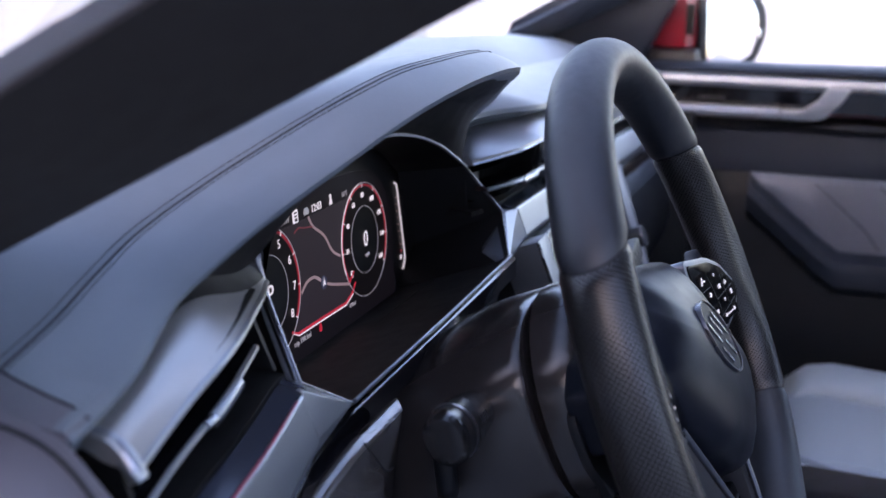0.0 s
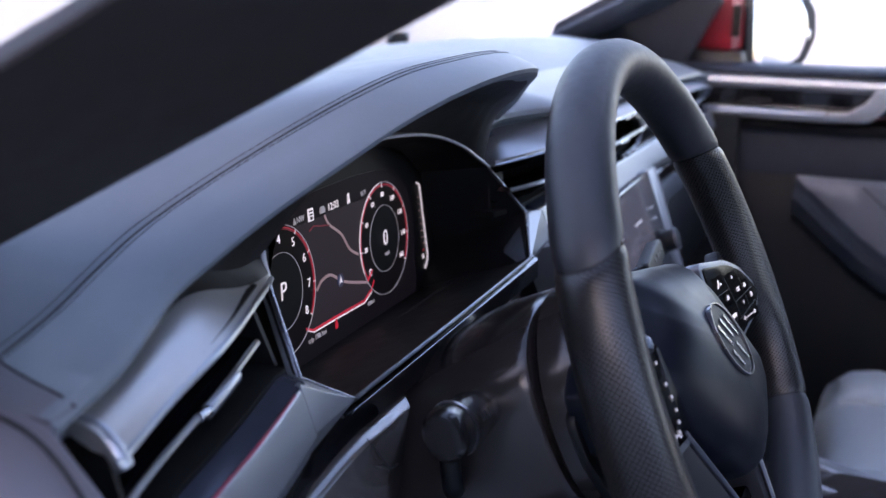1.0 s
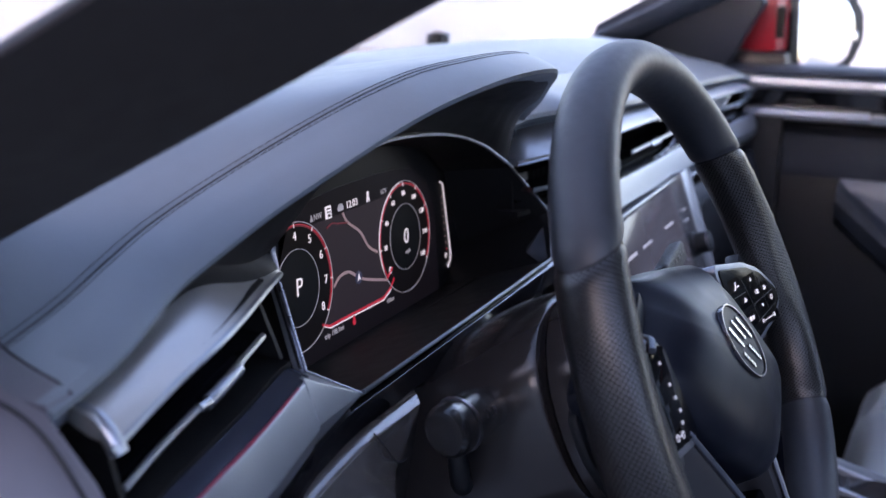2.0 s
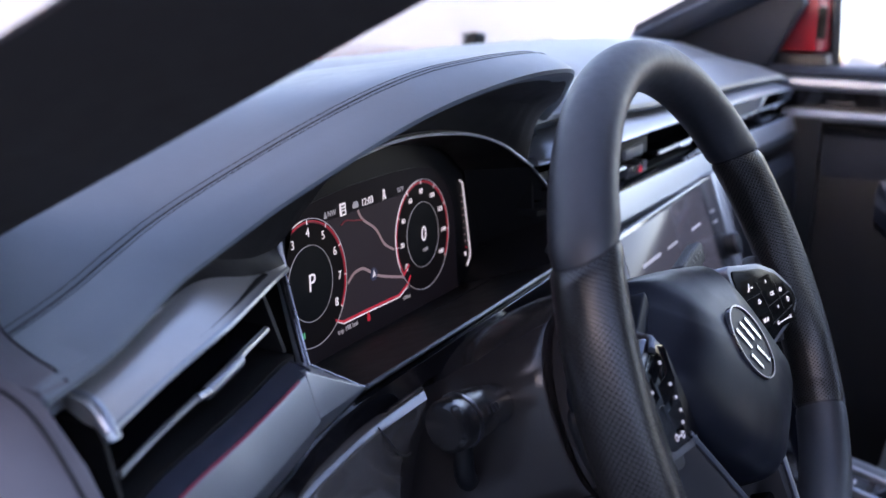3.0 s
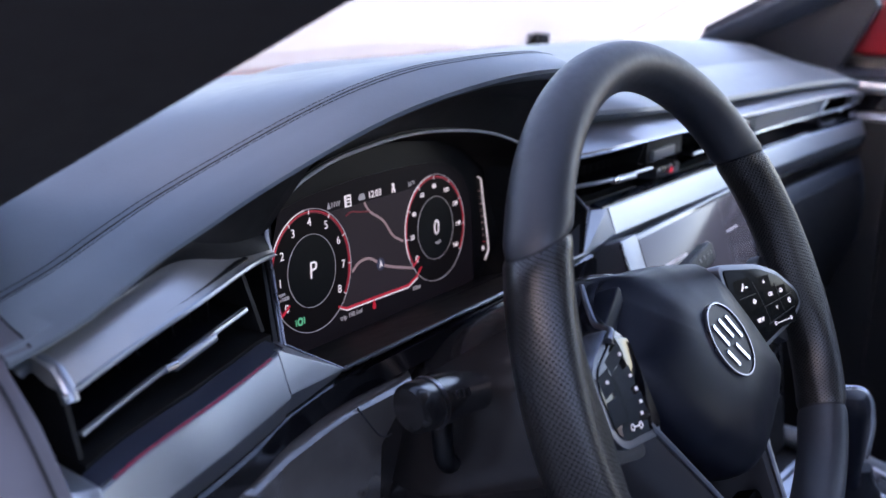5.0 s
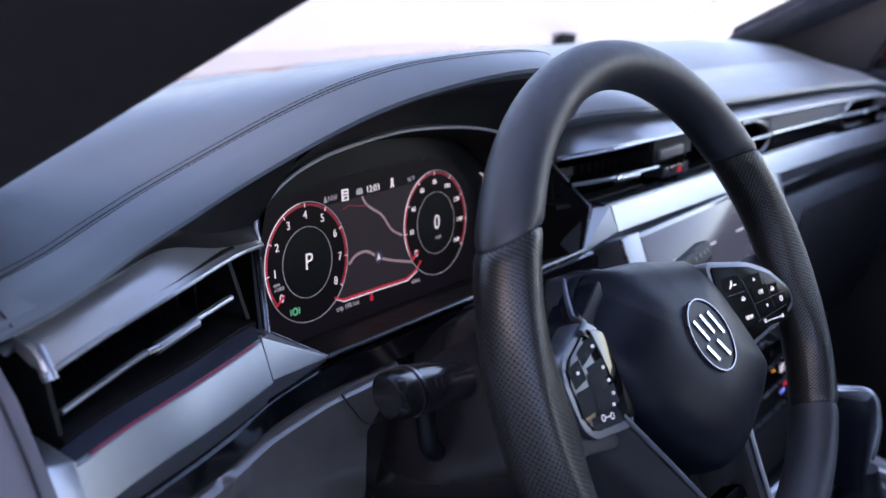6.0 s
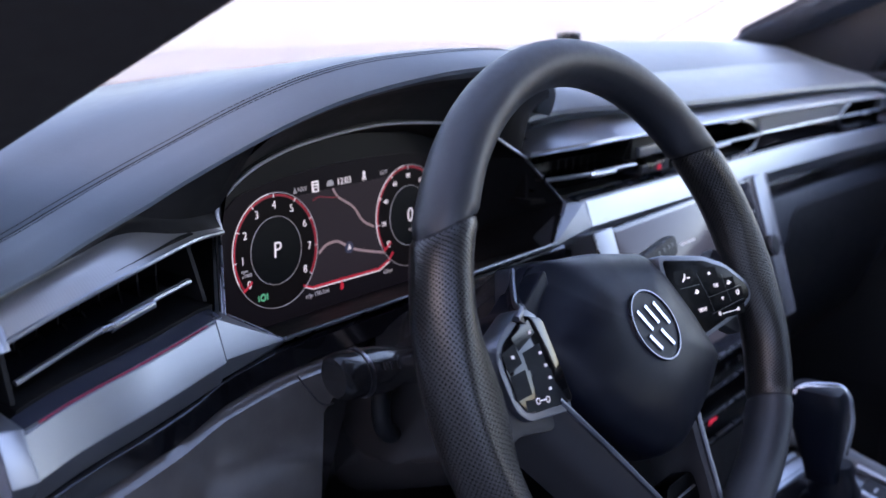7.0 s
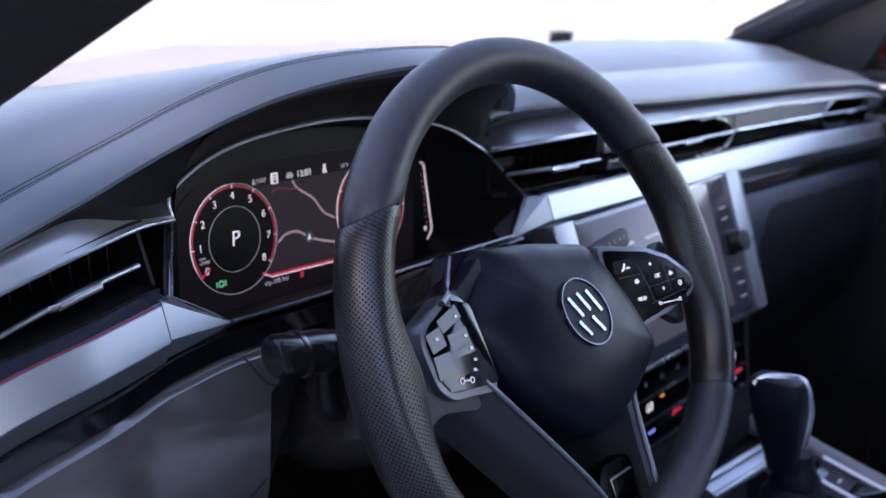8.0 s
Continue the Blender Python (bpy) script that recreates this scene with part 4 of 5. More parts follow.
badge = part("badge", disc(0, 0, .0205, -.004, .0004, EM, 40), COVER, cover, "round black badge with chrome ring and bars")
part("badge_ring", ring(0, 0, .0209, .0219, -.003, .0013, EM), DCHROME, badge, "chrome ring")
for a, b in (((-.0120, .0115), (-.0060, -.0020)), ((-.0020, .0125), (.0035, .0)), ((.0080, .0120), (.0140, -.0030)), ((-.0120, -.0040), (-.0065, -.0140)), ((.0020, -.0040), (.0080, -.0150))):
    part("badge_bar", flat_line([a, b], .0014, EM, .0005, .0013), CHROME, badge, "slanted chrome bar")

# button pods
left_out = [(-.0815, .042), (-.0905, .0478), (-.096, .0482), (-.120, .0372), (-.1245, .026), (-.1205, .001), (-.112, -.0075), (-.0740, -.0125), (-.0775, .015)]
right_out = [(.060, .0455), (.107, .0345), (.130, .0240), (.1505, .006), (.1505, -.005), (.134, -.0115), (.078, -.0170), (.060, .01)]
def inset(pts, d):
    """The outline moved inwards by d (corners mitred)."""
    n, out = len(pts), []
    turn = sum(pts[i - 1][0] * pts[i][1] - pts[i][0] * pts[i - 1][1] for i in range(n))
    for i in range(n):
        p, q, r = Vector(pts[i - 1]), Vector(pts[i]), Vector(pts[(i + 1) % n])
        e, f = (q - p).normalized(), (r - q).normalized()
        m = Vector((-(e + f).y, (e + f).x)).normalized() * (1 if turn > 0 else -1)
        out.append(tuple(q + m * d / max(.4, math.sqrt((1 + e.dot(f)) / 2))))
    return out


left_in, right_in = inset(left_out, .0040), inset(right_out, .0034)
for i in (0, 7, 8):
    left_in[i] = (left_in[i][0] + .0055, left_in[i][1])
PL = WM @ Matrix.Translation((0, 0, -.0006)) @ Matrix.Rotation(radians(-1.5), 4, "Y")
PR = WM @ Matrix.Translation((.09, 0, -.0005)) @ Matrix.Rotation(radians(-7), 4, "Y") @ Matrix.Translation((-.09, 0, 0))
podl = part("button_pod", prism(fillet(left_out, .006), -.016, -.002, PL, .0012), FRAME, wheel, "satin chrome frame of the button pod")
podr = part("button_pod", prism(fillet(right_out, .006), -.016, -.002, PR, .0012), FRAME, wheel, "satin chrome frame of the button pod")
strip = [(-.104, .0445, -.0012), (-.096, .0475, -.0030), (-.085, .0478, -.012), (-.072, .0490, -.0235), (-.056, .0575, -.0335), (-.043, .0655, -.0405)]
part("upper_strip", tube([WM @ Vector(p) for p in spline(strip, 18)], .0018, 8), FRAME, podl, "satin strip running back along the hub")
edge_a = spline(strip, 18)
edge_b = [hub_point(u * .95, .006 + (v - .006) * .95, -.0085) for u, v, _ in [tuple(p) for p in spline([(-.0780, .028, 0), (-.0785, .040, 0), (-.081, .050, 0), (-.076, .0585, 0), (-.060, .0635, 0), (-.045, .0655, 0)], 18)]]
part("hub_corner", loft([[WM @ a, (WM @ a).lerp(b, .5) + Vector((0, -.0015, .0015)), b, b + Vector((.002, .006, -.004)), WM @ a + Vector((.002, .006, -.004))] for a, b in zip(edge_a, edge_b)]), COVER, wheel, "dark corner of the hub beside the button pod")
part("hub_shoulder", prism(fillet([(-.041, .0625), (-.056, .0545), (-.072, .0465), (-.098, .0455), (-.119, .036), (-.117, .004), (-.05, .0)], .005), -.044, -.019, WM, .006, 3), COVER, wheel, "dark shoulder of the hub")
part("button_panel", prism(fillet(left_in, .004), -.004, -.0010, PL, .0006), PODGLOSS, podl, "piano black button panel")
part("button_panel", prism(fillet(right_in, .004), -.004, -.0010, PR, .0006), PODBLACK, podr, "piano black button panel")


def key(pod, u, v, su, sv, rot=0.0):
    m = (PR if u > 0 else PL) @ Matrix.Translation((u, v, 0)) @ Matrix.Rotation(radians(rot), 4, "Z")
    return part("button", box(-su / 2, su / 2, -sv / 2, sv / 2, -.0015, -.00092, .00004, m, 1), PODBLACK if u > 0 else PODGLOSS, pod)


R_ = -6
for u, v, su, sv in ((.0800, .0265, .021, .0085), (.1060, .0215, .020, .0085), (.0890, .0140, .018, .0095), (.1110, .0125, .017, .0085), (.1262, .0105, .014, .0080), (.0880, .0015, .020, .0095), (.1130, .0030, .017, .0080), (.1318, .0020, .015, .0075), (.1150, -.0072, .044, .0058)):
    key(podr, u, v, su, sv, R_)


def sign(text, u, v, size, pod):
    return letters("button_sign", text, size, PR @ Matrix.Translation((u, v, -.0005)) @ Matrix.Rotation(radians(R_), 4, "Z"), LIT_W, pod)


sign("VIEW", .0888, .0018, .0038, podr), sign("OK", .1110, .0127, .0040, podr)
def mark(pts, pod, m=LIT_W):
    return part("button_sign", prism(pts, -.0007, -.0004, PR if pts[0][0] > 0 else PL), m, pod)


def tri(u, v, s, up=1):
    return [(u - s, v - s * .7 * up), (u + s, v - s * .7 * up), (u, v + s * .9 * up)] if up > 0 else [(u - s, v + s * .7), (u, v - s * .9), (u + s, v + s * .7)]


mark(tri(.1070, .0222, .0013), podr), mark(tri(.1138, .0030, .0013, -1), podr)
for u, v in ((.0882, .0142), (.1258, .0112)):
    part("button_sign", ring(u, v, .0009, .0015, -.0007, -.0004, PR, 0, 360, 16), LIT_W, podr)
    mark([(u - .0025, v - .0008), (u + .0025, v - .0008), (u + .0025, v - .0002), (u - .0025, v - .0002)], podr)
part("button_sign", ring(.1330, .0025, .0010, .0018, -.0007, -.0004, PR, 0, 360, 16), LIT_W, podr)
mark([(.0760, .0240), (.0790, .0262), (.0800, .0282), (.0812, .0280), (.0800, .0250), (.0772, .0235)], podr), mark([(.0818, .0244), (.0850, .0240), (.0850, .0250), (.0818, .0254)], podr)
mark([(.1085, -.0063), (.1275, -.0083), (.1275, -.0078), (.1085, -.0058)], podr)
for s, u, v in ((1, .1060, -.0054), (-1, .1282, -.0080)):
    part("button_sign", ring(u, v, .0009, .0014, -.0007, -.0004, PR, 0, 360, 3), LIT_W, podr)
for p, q in (((.0935, .0255), (.0995, .0075)), ((.0995, .0075), (.1010, -.0030)), ((.0720, .0200), (.0935, .0180)), ((.1205, .0180), (.1225, -.0015)), ((.1005, .0075), (.1390, .0060)), ((.0980, -.0035), (.1380, -.0030))):
    part("key_gap", flat_line([p, q], .00018, PR, -.00095, -.00080), SPOKE, podr, "thin gap between keys")
for u, v, su, sv, r in ((-.0990, .0350, .018, .008, 18), (-.1130, .0265, .012, .011, 10), (-.0955, .0225, .016, .010, 4), (-.1120, .0120, .013, .013, 0), (-.0935, .0085, .018, .010, 0), (-.1000, -.0012, .026, .006, -10)):
    key(podl, u, v, su, sv, r)
for u, v in ((-.1030, .0010), (-.0950, -.0005)):
    part("button_sign", ring(u, v, .0012, .0019, -.0007, -.0004, PL, 0, 360, 12), LIT_G, podl)
mark([(-.1020, .0004), (-.0960, -.0006), (-.0960, .0002), (-.1020, .0012)], podl, LIT_G)
for u, v in ((-.0935, .0352), (-.1125, .0270), (-.0900, .0232), (-.0880, .0092), (-.0885, .0160), (-.0905, .0040)):
    mark([(u - .0012, v - .0007), (u + .0012, v - .0010), (u + .0012, v + .0007), (u - .0012, v + .0010)], podl, LIT_G)

# lower spokes: front edge, and side walls running back towards the column
def spoke(s, rows, wall):
    secs = []
    for v, u, w in [tuple(p) for p in spline(rows, 24)]:
        secs.append([WM @ Vector((u + du, v + dv, w + dw)) for du, dv, dw in wall])
    p = part("lower_spoke", loft(secs), SPOKE, wheel, "grey plastic lower spoke")
    part("spoke_strip", tube([WM @ Vector((u, v, w + .0008)) for v, u, w in [tuple(q) for q in spline(rows, 30)]], .0019, 8), FRAME, p, "satin chrome strip on the spoke")
    return p


spoke(1, [(-.006, .089, -.010), (-.030, .070, -.010), (-.053, .0575, -.009), (-.078, .055, -.009), (-.099, .0545, -.009), (-.112, .054, -.009), (-.155, .056, -.009)],
      [(0, 0, 0), (.004, .001, -.001), (.016, .006, -.026), (.014, .006, -.040), (.0, .002, -.042), (-.008, -.002, -.022), (-.004, -.001, -.003)])
spoke(-1, [(-.004, -.084, -.006), (-.0115, -.0775, -.006), (-.0348, -.0580, -.006), (-.0622, -.0358, -.006), (-.0915, -.0135, -.006), (-.118, -.002, -.006), (-.155, .0, -.006)],
      [(0, 0, 0), (-.003, -.001, -.0005), (-.017, -.011, -.014), (-.020, -.016, -.032), (-.004, -.004, -.040), (.006, .002, -.022), (.004, .001, -.003)])
foot = part("spoke_insert", prism(fillet([(.002, -.152), (.048, -.152), (.047, -.093), (.043, -.088), (.014, -.088), (.006, -.098)], .003), -.030, -.018, WM, .001), PODBLACK, wheel, "black insert of the lower spoke")
bd = part("small_badge", prism(fillet([(.020, -.118), (.046, -.118), (.044, -.097), (.018, -.097)], .0015), -.018, -.0172, WM, .0004), DCHROME, foot, "small plain badge plate")
part("badge_bar", box(.0195, .0440, -.1165, -.0985, -.0173, -.0169, .0002, WM), PODBLACK, bd)
part("hub_back", loft([[WM @ Vector((r * math.cos(q), .004 + r * math.sin(q) * .92, w)) for q in np.linspace(0, 2 * math.pi, 40, endpoint=False).tolist()] for r, w in ((.054, -.012), (.058, -.022), (.060, -.036), (.062, -.05))]), SPOKE, wheel, "grey back of the wheel hub")
for s in (1, -1):
    pad_ = [(s * u, v) for u, v in ((.085, .034), (.125, .020), (.148, .036), (.158, .02), (.150, -.03), (.120, -.012), (.085, -.02))]
    part("spoke_back", prism(fillet(pad_ if s > 0 else pad_[::-1], .008), -.020, -.010, WM, .003), RIMTOP, wheel, "black side spoke")
    pd = [(s * u, v) for u, v in ((.095, .020), (.112, .030), (.122, .026), (.122, .005), (.108, -.022), (.096, -.02))]
    part("shift_paddle", prism(fillet(pd if s > 0 else pd[::-1], .006), -.046, -.041, WM, .0015), HARD, wheel, "dark shift paddle behind the wheel")


# ---- steering column and stalks ----
column = thing("steering_column", WM @ Vector((0, 0, -.12)), "dark plastic steering column shroud behind the wheel", "steering column")
def oval(r, s, w, dv, n=36, sq=.75):
    return [WM @ Vector((r * math.copysign(abs(math.cos(q)) ** sq, math.cos(q)), dv + s * math.copysign(abs(math.sin(q)) ** sq, math.sin(q)), w)) for q in np.linspace(0, 2 * math.pi, n, endpoint=False).tolist()]


part("collar", loft([oval(r, r * .95, w, .0, sq=.95) for r, w in ((.055, -.048), (.0640, -.050), (.0675, -.056), (.0690, -.066), (.0690, -.0755), (.066, -.078))]), COLUMN, column, "round dark collar")
part("upper_shroud", soften(loft([oval(r, s, w, dv) for r, s, w, dv in ((.058, .050, -.0795, .004), (.068, .058, -.080, .004), (.0705, .060, -.086, .0035), (.074, .061, -.11, .002), (.076, .059, -.15, -.002), (.072, .054, -.21, -.006))]), .0015, 2, 50), COLUMN, column, "dark column shroud")


def stalk(s, label):
    st = thing("column_stalk", WM @ Vector((s * .07, .035, -.085)), label, "stalk", "column stalks")
    def sec(u, v, w, ru, rw):
        if s < 0:
            u, w = u - .017, w - .011
        return [WM @ Vector((s * u, v + ru * math.sin(q), w + rw * math.cos(q))) for q in np.linspace(0, 2 * math.pi, 20, endpoint=False).tolist()]
    if s > 0:
        part("lever", loft([sec(.060, .018, -.110, .011, .010), sec(.085, .026, -.092, .010, .009), sec(.110, .033, -.072, .0085, .0075), sec(.124, .036, -.0575, .0065, .0045)]), STALK, st, "dark lever")
        k = part("knob", prism(fillet([(.124, .0265), (.172, .0335), (.1765, .0345), (.1790, .0465), (.175, .0482), (.124, .0420)], .0045), -.0625, -.0525, WM, .0022, 3), HARD, st, "flat glossy black stalk end")
        for u in (.148, .156, .164, .170):
            part("knob_sign", box(u - .0016, u + .0016, .0380 + (u - .15) * .1, .0408 + (u - .15) * .1, -.0525, -.0522, .0, WM), SPOKE, k)
        return st
    arm = [sec(.055, .018, -.112, .012, .011), sec(.075, .024, -.102, .0115, .0105), sec(.099, .030, -.094, .0115, .0105), sec(.112, .0325, -.0915, .0118, .0108), sec(.1145, .033, -.091, .0130, .0116), sec(.130, .0352, -.0885, .0138, .0118), sec(.1440, .0372, -.0862, .0140, .0118)]
    collar = [sec(.1442, .0373, -.0861, .0142, .0121), sec(.1460, .0376, -.0858, .0145, .0124), sec(.1480, .0379, -.0854, .0142, .0121)]
    end = [sec(.1482, .0379, -.0854, .0135, .0115), sec(.1500, .0382, -.0851, .0138, .0117), sec(.1600, .0396, -.0833, .0136, .0114), sec(.1655, .0404, -.0823, .0128, .0106), sec(.1680, .0408, -.0818, .0108, .0088), sec(.1686, .0409, -.0816, .0060, .0045)]
    part("lever", loft(arm), STALK, st, "dark lever")
    part("ring", loft(collar), DCHROME, st, "satin ring")
    k = part("knob", loft(end), STALK, st, "glossy black stalk end")
    for i in range(3):
        m = WM @ Matrix.Translation((-.105 - i * .007, .0345 + i * .0012, -.0878 + i * .0014))
        part("knob_sign", box(-.0008, .0008, -.0022, .0022, -.0012, -.0004, .0002, m), SPOKE, k)
    return st


stalk(-1, "black light stalk with grey symbols on the column")
stalk(1, "black wiper stalk with grey symbols on the column")
lv = thing("column_lever", WM @ Vector((-.07, .005, -.137)), "small dark looped lever below the light stalk", "lever")
part("loop", tube([WM @ Vector(p) for p in spline([(-.056, .022, -.138), (-.076, .022, -.130), (-.089, .012, -.127), (-.089, -.003, -.131), (-.075, -.010, -.139), (-.056, -.004, -.146)], 24)], .0058, 12), HARD, lv)


# ---- infotainment unit ----
SM = Matrix.Translation((0, .117, .7935)) @ Matrix.Rotation(radians(69.5), 4, "X")
info = thing("infotainment_unit", (0, .12, .80), "wide glossy touch screen unit with rotary knob and silver sides", "touch screen")
part("casing", prism(fillet([(-.160, -.070), (.160, -.070), (.172, .077), (-.172, .077)], .006), -.05, -.004, SM, .002), HARD, info, "dark casing")
part("glass", prism(fillet([(-.143, -.064), (.143, -.064), (.146, .0775), (-.146, .0775)], .003), -.004, .0, SM, .001), KEYGLASS, info, "dark glass front, reflected grey put into its colour")
part("screen", prism([(-.1405, -.052), (.098, -.052), (.100, .0735), (-.1435, .0735)], .0, .0006, SM, .0002), SCREEN, info, "grey screen with a faint glow for reflected light")
for s in (-1, 1):
    part("side_strip", prism([(s * .1435, -.069), (s * .164, -.069), (s * .177, .079), (s * .1465, .079)][::s], -.03, .0016, SM, .0012), BAND, info, "broad grey side strip")
    part("strip_edge", tube([SM @ Vector((s * .165, -.068, .0013)), SM @ Vector((s * .178, .078, .0013))], .0014, 8), DCHROME, info, "satin edge of the side strip")
part("bottom_strip", box(-.143, .143, -.0690, -.0650, -.01, .0015, .0006, SM), DCHROME, info, "thin chrome lower edge")
kb = part("knob", loft([[SM @ Vector((.124 + r * math.cos(q), .008 + r * math.sin(q), w)) for q in np.linspace(0, 2 * math.pi, 32, endpoint=False).tolist()] for r, w in ((.0130, .0), (.0130, .002), (.0108, .003), (.0105, .015), (.0095, .0168), (.004, .0172))]), HARD, info, "dark rotary knob")
part("knob_ring", ring(.124, .008, .0102, .0112, .0145, .0164, SM, n=32), DCHROME, kb)
for v in (.045, .034, -.020, -.034, -.048):
    part("key_sign", box(.116, .130, v - .0006, v + .0006, .0, .0005, 0, SM), GREYBTN, info)
for u, v, p, q in ((-.11, .042, .05, .003), (-.04, .042, .03, .002), (.04, .042, .03, .002), (.05, -.036, .02, .0015), (.072, -.036, .012, .0015)):
    part("screen_bar", box(u, u + p, v, v + q, .0006, .0008, 0, SM), LIT_G, info)

# ---- centre stack below the screen ----
stack = thing("climate_panel", (0, .11, .66), "piano black climate panel with lit symbols below the screen", "control panel")
CM = Matrix.Translation((0, .092, .682)) @ Matrix.Rotation(radians(82), 4, "X")
part("body", prism(fillet([(-.128, -.085), (.128, -.085), (.136, .052), (-.136, .052)], .006), -.08, .0, CM, .002), MATT, stack)
part("upper_panel", box(-.118, .118, .022, .046, .0, .003, .001, CM), PODBLACK, stack, "gloss black panel")
mid_p = part("display_panel", box(-.118, .118, -.022, .018, .0, .003, .001, CM), PODBLACK, stack, "gloss black panel with lit symbols")
for v in (.0205, -.0245, -.0015):
    part("chrome_bar", box(-.118, .118, v - .0012, v + .0012, .0, .0042, .0006, CM), DCHROME, stack, "satin chrome bar")
part("storage_tray", box(-.105, .105, -.08, -.03, -.001, .002, .001, CM), MATT, stack, "dark storage tray")
for s in (-1, 1):
    letters("readout", "68", .0125, CM @ Matrix.Translation((s * .086, .0115, .0034)), LIT_W, mid_p)
    r = -.037 if s < 0 else .097
    part("lamp", prism(fillet([(r - .009, -.0085), (r + .009, -.0075), (r + .009, -.0045), (r - .006, -.0040)], .001), .003, .0036, CM), LIT_R, mid_p, "lit red symbol")
    part("lamp", box(s * .085 - .006, s * .085 + .006, -.0125, -.0100, .003, .0036, 0, CM), LIT_BL, mid_p, "lit blue symbol")
    part("lamp", box(s * .062 - .003, s * .062 + .003, .0148, .0166, .003, .0036, 0, CM), LIT_AM, mid_p, "lit amber symbol")
for u in (-.09, -.06, -.03, 0, .03, .06, .09):
    part("key_sign", box(u - .002, u + .002, .032, .037, .003, .0034, .0003, CM), KNEE, stack)

# ---- centre console and gear selector ----
console = thing("centre_console", (0, -.2, .45), "dark centre console with silver frame round the gear selector", "centre console")
def fall(y):
    """Height lost by the console top behind its front bar."""
    return FALL * min(max(.036 - y, 0.0), .36)


FALL = .245
part("body", prism(fillet([(-.135, -.9), (.150, -.9), (.150, .10), (-.135, .10)], .01), .26, .46, None, .012, 3), HARD, console, "dark plastic console body")
part("top_plate", loft([[(-.135, y, .44), (.150, y, .44), (.150, y, .584 - fall(y)), (.146, y, .588 - fall(y)), (-.131, y, .588 - fall(y)), (-.135, y, .584 - fall(y))] for y in (.10, .036, -.06, -.16, -.324, -.5, -.89)]), HARD, console, "dark plastic console top")
part("top_panel", prism(fillet([(-.090, -.42), (.095, -.42), (.105, .045), (-.100, .045)], .01), .588, .594, None, .001), GLOSS, console, "piano black top panel")
for y0, y1, z0, z1 in ((.0425, .0455, .595, .5965), (.0465, .0565, .5965, .600), (.0585, .0635, .601, .603)):
    part("front_bar", hull([(x, y - .09 * (x - .045), z) for x in (-.020, .104) for y, z in ((y0, .585), (y0, z0), (y1, z1), (y1, .585))], .0008), SILVER, console, "bright silver front bar")
for x in (-.108, .056, .100):
    part("side_bar", loft([[(x, y, .58 - fall(y)), (x + .006, y, .58 - fall(y)), (x + .006, y, .6185 - fall(y)), (x + .0045, y, .620 - fall(y)), (x + .0015, y, .620 - fall(y)), (x, y, .6185 - fall(y))] for y in (-.006, -.1, -.324, -.42)]), SILVER, console, "bright silver side bar")
for x in (.148, -.138):
    part("side_rail", tube([(x, y, z - fall(y)) for y, z in ((.09, .600), (.04, .598), (.0, .596), (-.1, .596), (-.324, .594), (-.5, .594))], .011, 12), DASH, console, "padded dark side rail")
part("switch_plate", loft([[(.0622, y, .58 - fall(y)), (.0998, y, .58 - fall(y)), (.0998, y, .613 - fall(y)), (.0622, y, .613 - fall(y))] for y in (-.008, -.1, -.324, -.42)]), LEDGE, console, "dark glossy switch plate")
for i in range(5):
    y = -.0305 - i * .03
    km = Matrix.Translation((.0808, y, .6125 - fall(y))) @ Matrix.Rotation(math.atan(FALL), 4, "X")
    part("console_key", box(-.0163, .0163, -.0125, .0125, -.004, .003, .001, km), HARD, console, "dark console key")
    part("key_sign", box(-.005, .005, -.001, .001, .003, .0033, 0, km), GREYBTN, console)
gear = thing("gear_selector", (0.0, .0, .594), "black leather gear selector with chrome edged knob", "gear lever")
def gsec(cx, cy, z, rx, ry, n=24, sq=.7):
    return [(cx + rx * math.copysign(abs(math.cos(q)) ** sq, math.cos(q)), cy + ry * math.copysign(abs(math.sin(q)) ** sq, math.sin(q)), z) for q in np.linspace(0, 2 * math.pi, n, endpoint=False).tolist()]



def lean(z):
    """The lever leans forwards: offset in x and y at height z."""
    f = min(max((z - .634) / .086, 0.0), 1.0)
    return .009 * (1 - f), -.0055 + .0115 * f


part("gaiter", loft([gsec(.004 + lean(z)[0], -.006 + lean(z)[1], z, r, r * 1.15) for z, r in ((.576, .029), (.592, .027), (.600, .0235), (.608, .0245), (.616, .019), (.622, .0195), (.632, .0145), (.648, .013))]), COVER, gear, "folded black leather gaiter")
knob = part("knob", loft([gsec(cx - .012 + lean(z)[0], cy + lean(z)[1], z, rx, ry, 32, .5) for cx, cy, z, rx, ry in ((.0, .0, .636, .0115, .0135), (.0, .0, .650, .0120, .0150), (.0, .0, .658, .0130, .0170), (.0, .0, .672, .0145, .0200), (.0, .0, .690, .0165, .0230), (.0, -.001, .706, .0178, .0245), (.0, -.001, .716, .0172, .024), (.0, -.001, .7225, .0145, .021), (.0, -.001, .7250, .010, .015))]), COVER, gear, "black leather knob")
part("knob_strip", tube(spline([(x + lean(z)[0], y + lean(z)[1], z) for x, y, z in [(-.0255, .016, .7170), (-.020, .009, .7230), (-.010, -.006, .7245), (-.001, -.016, .7225), (.0035, -.0215, .7150), (.0042, -.0226, .704), (.0040, -.0224, .690), (.0015, -.0190, .672), (.0005, -.0165, .660)]], 34), .0036, 10), CHROME, knob, "satin chrome edge of the knob")


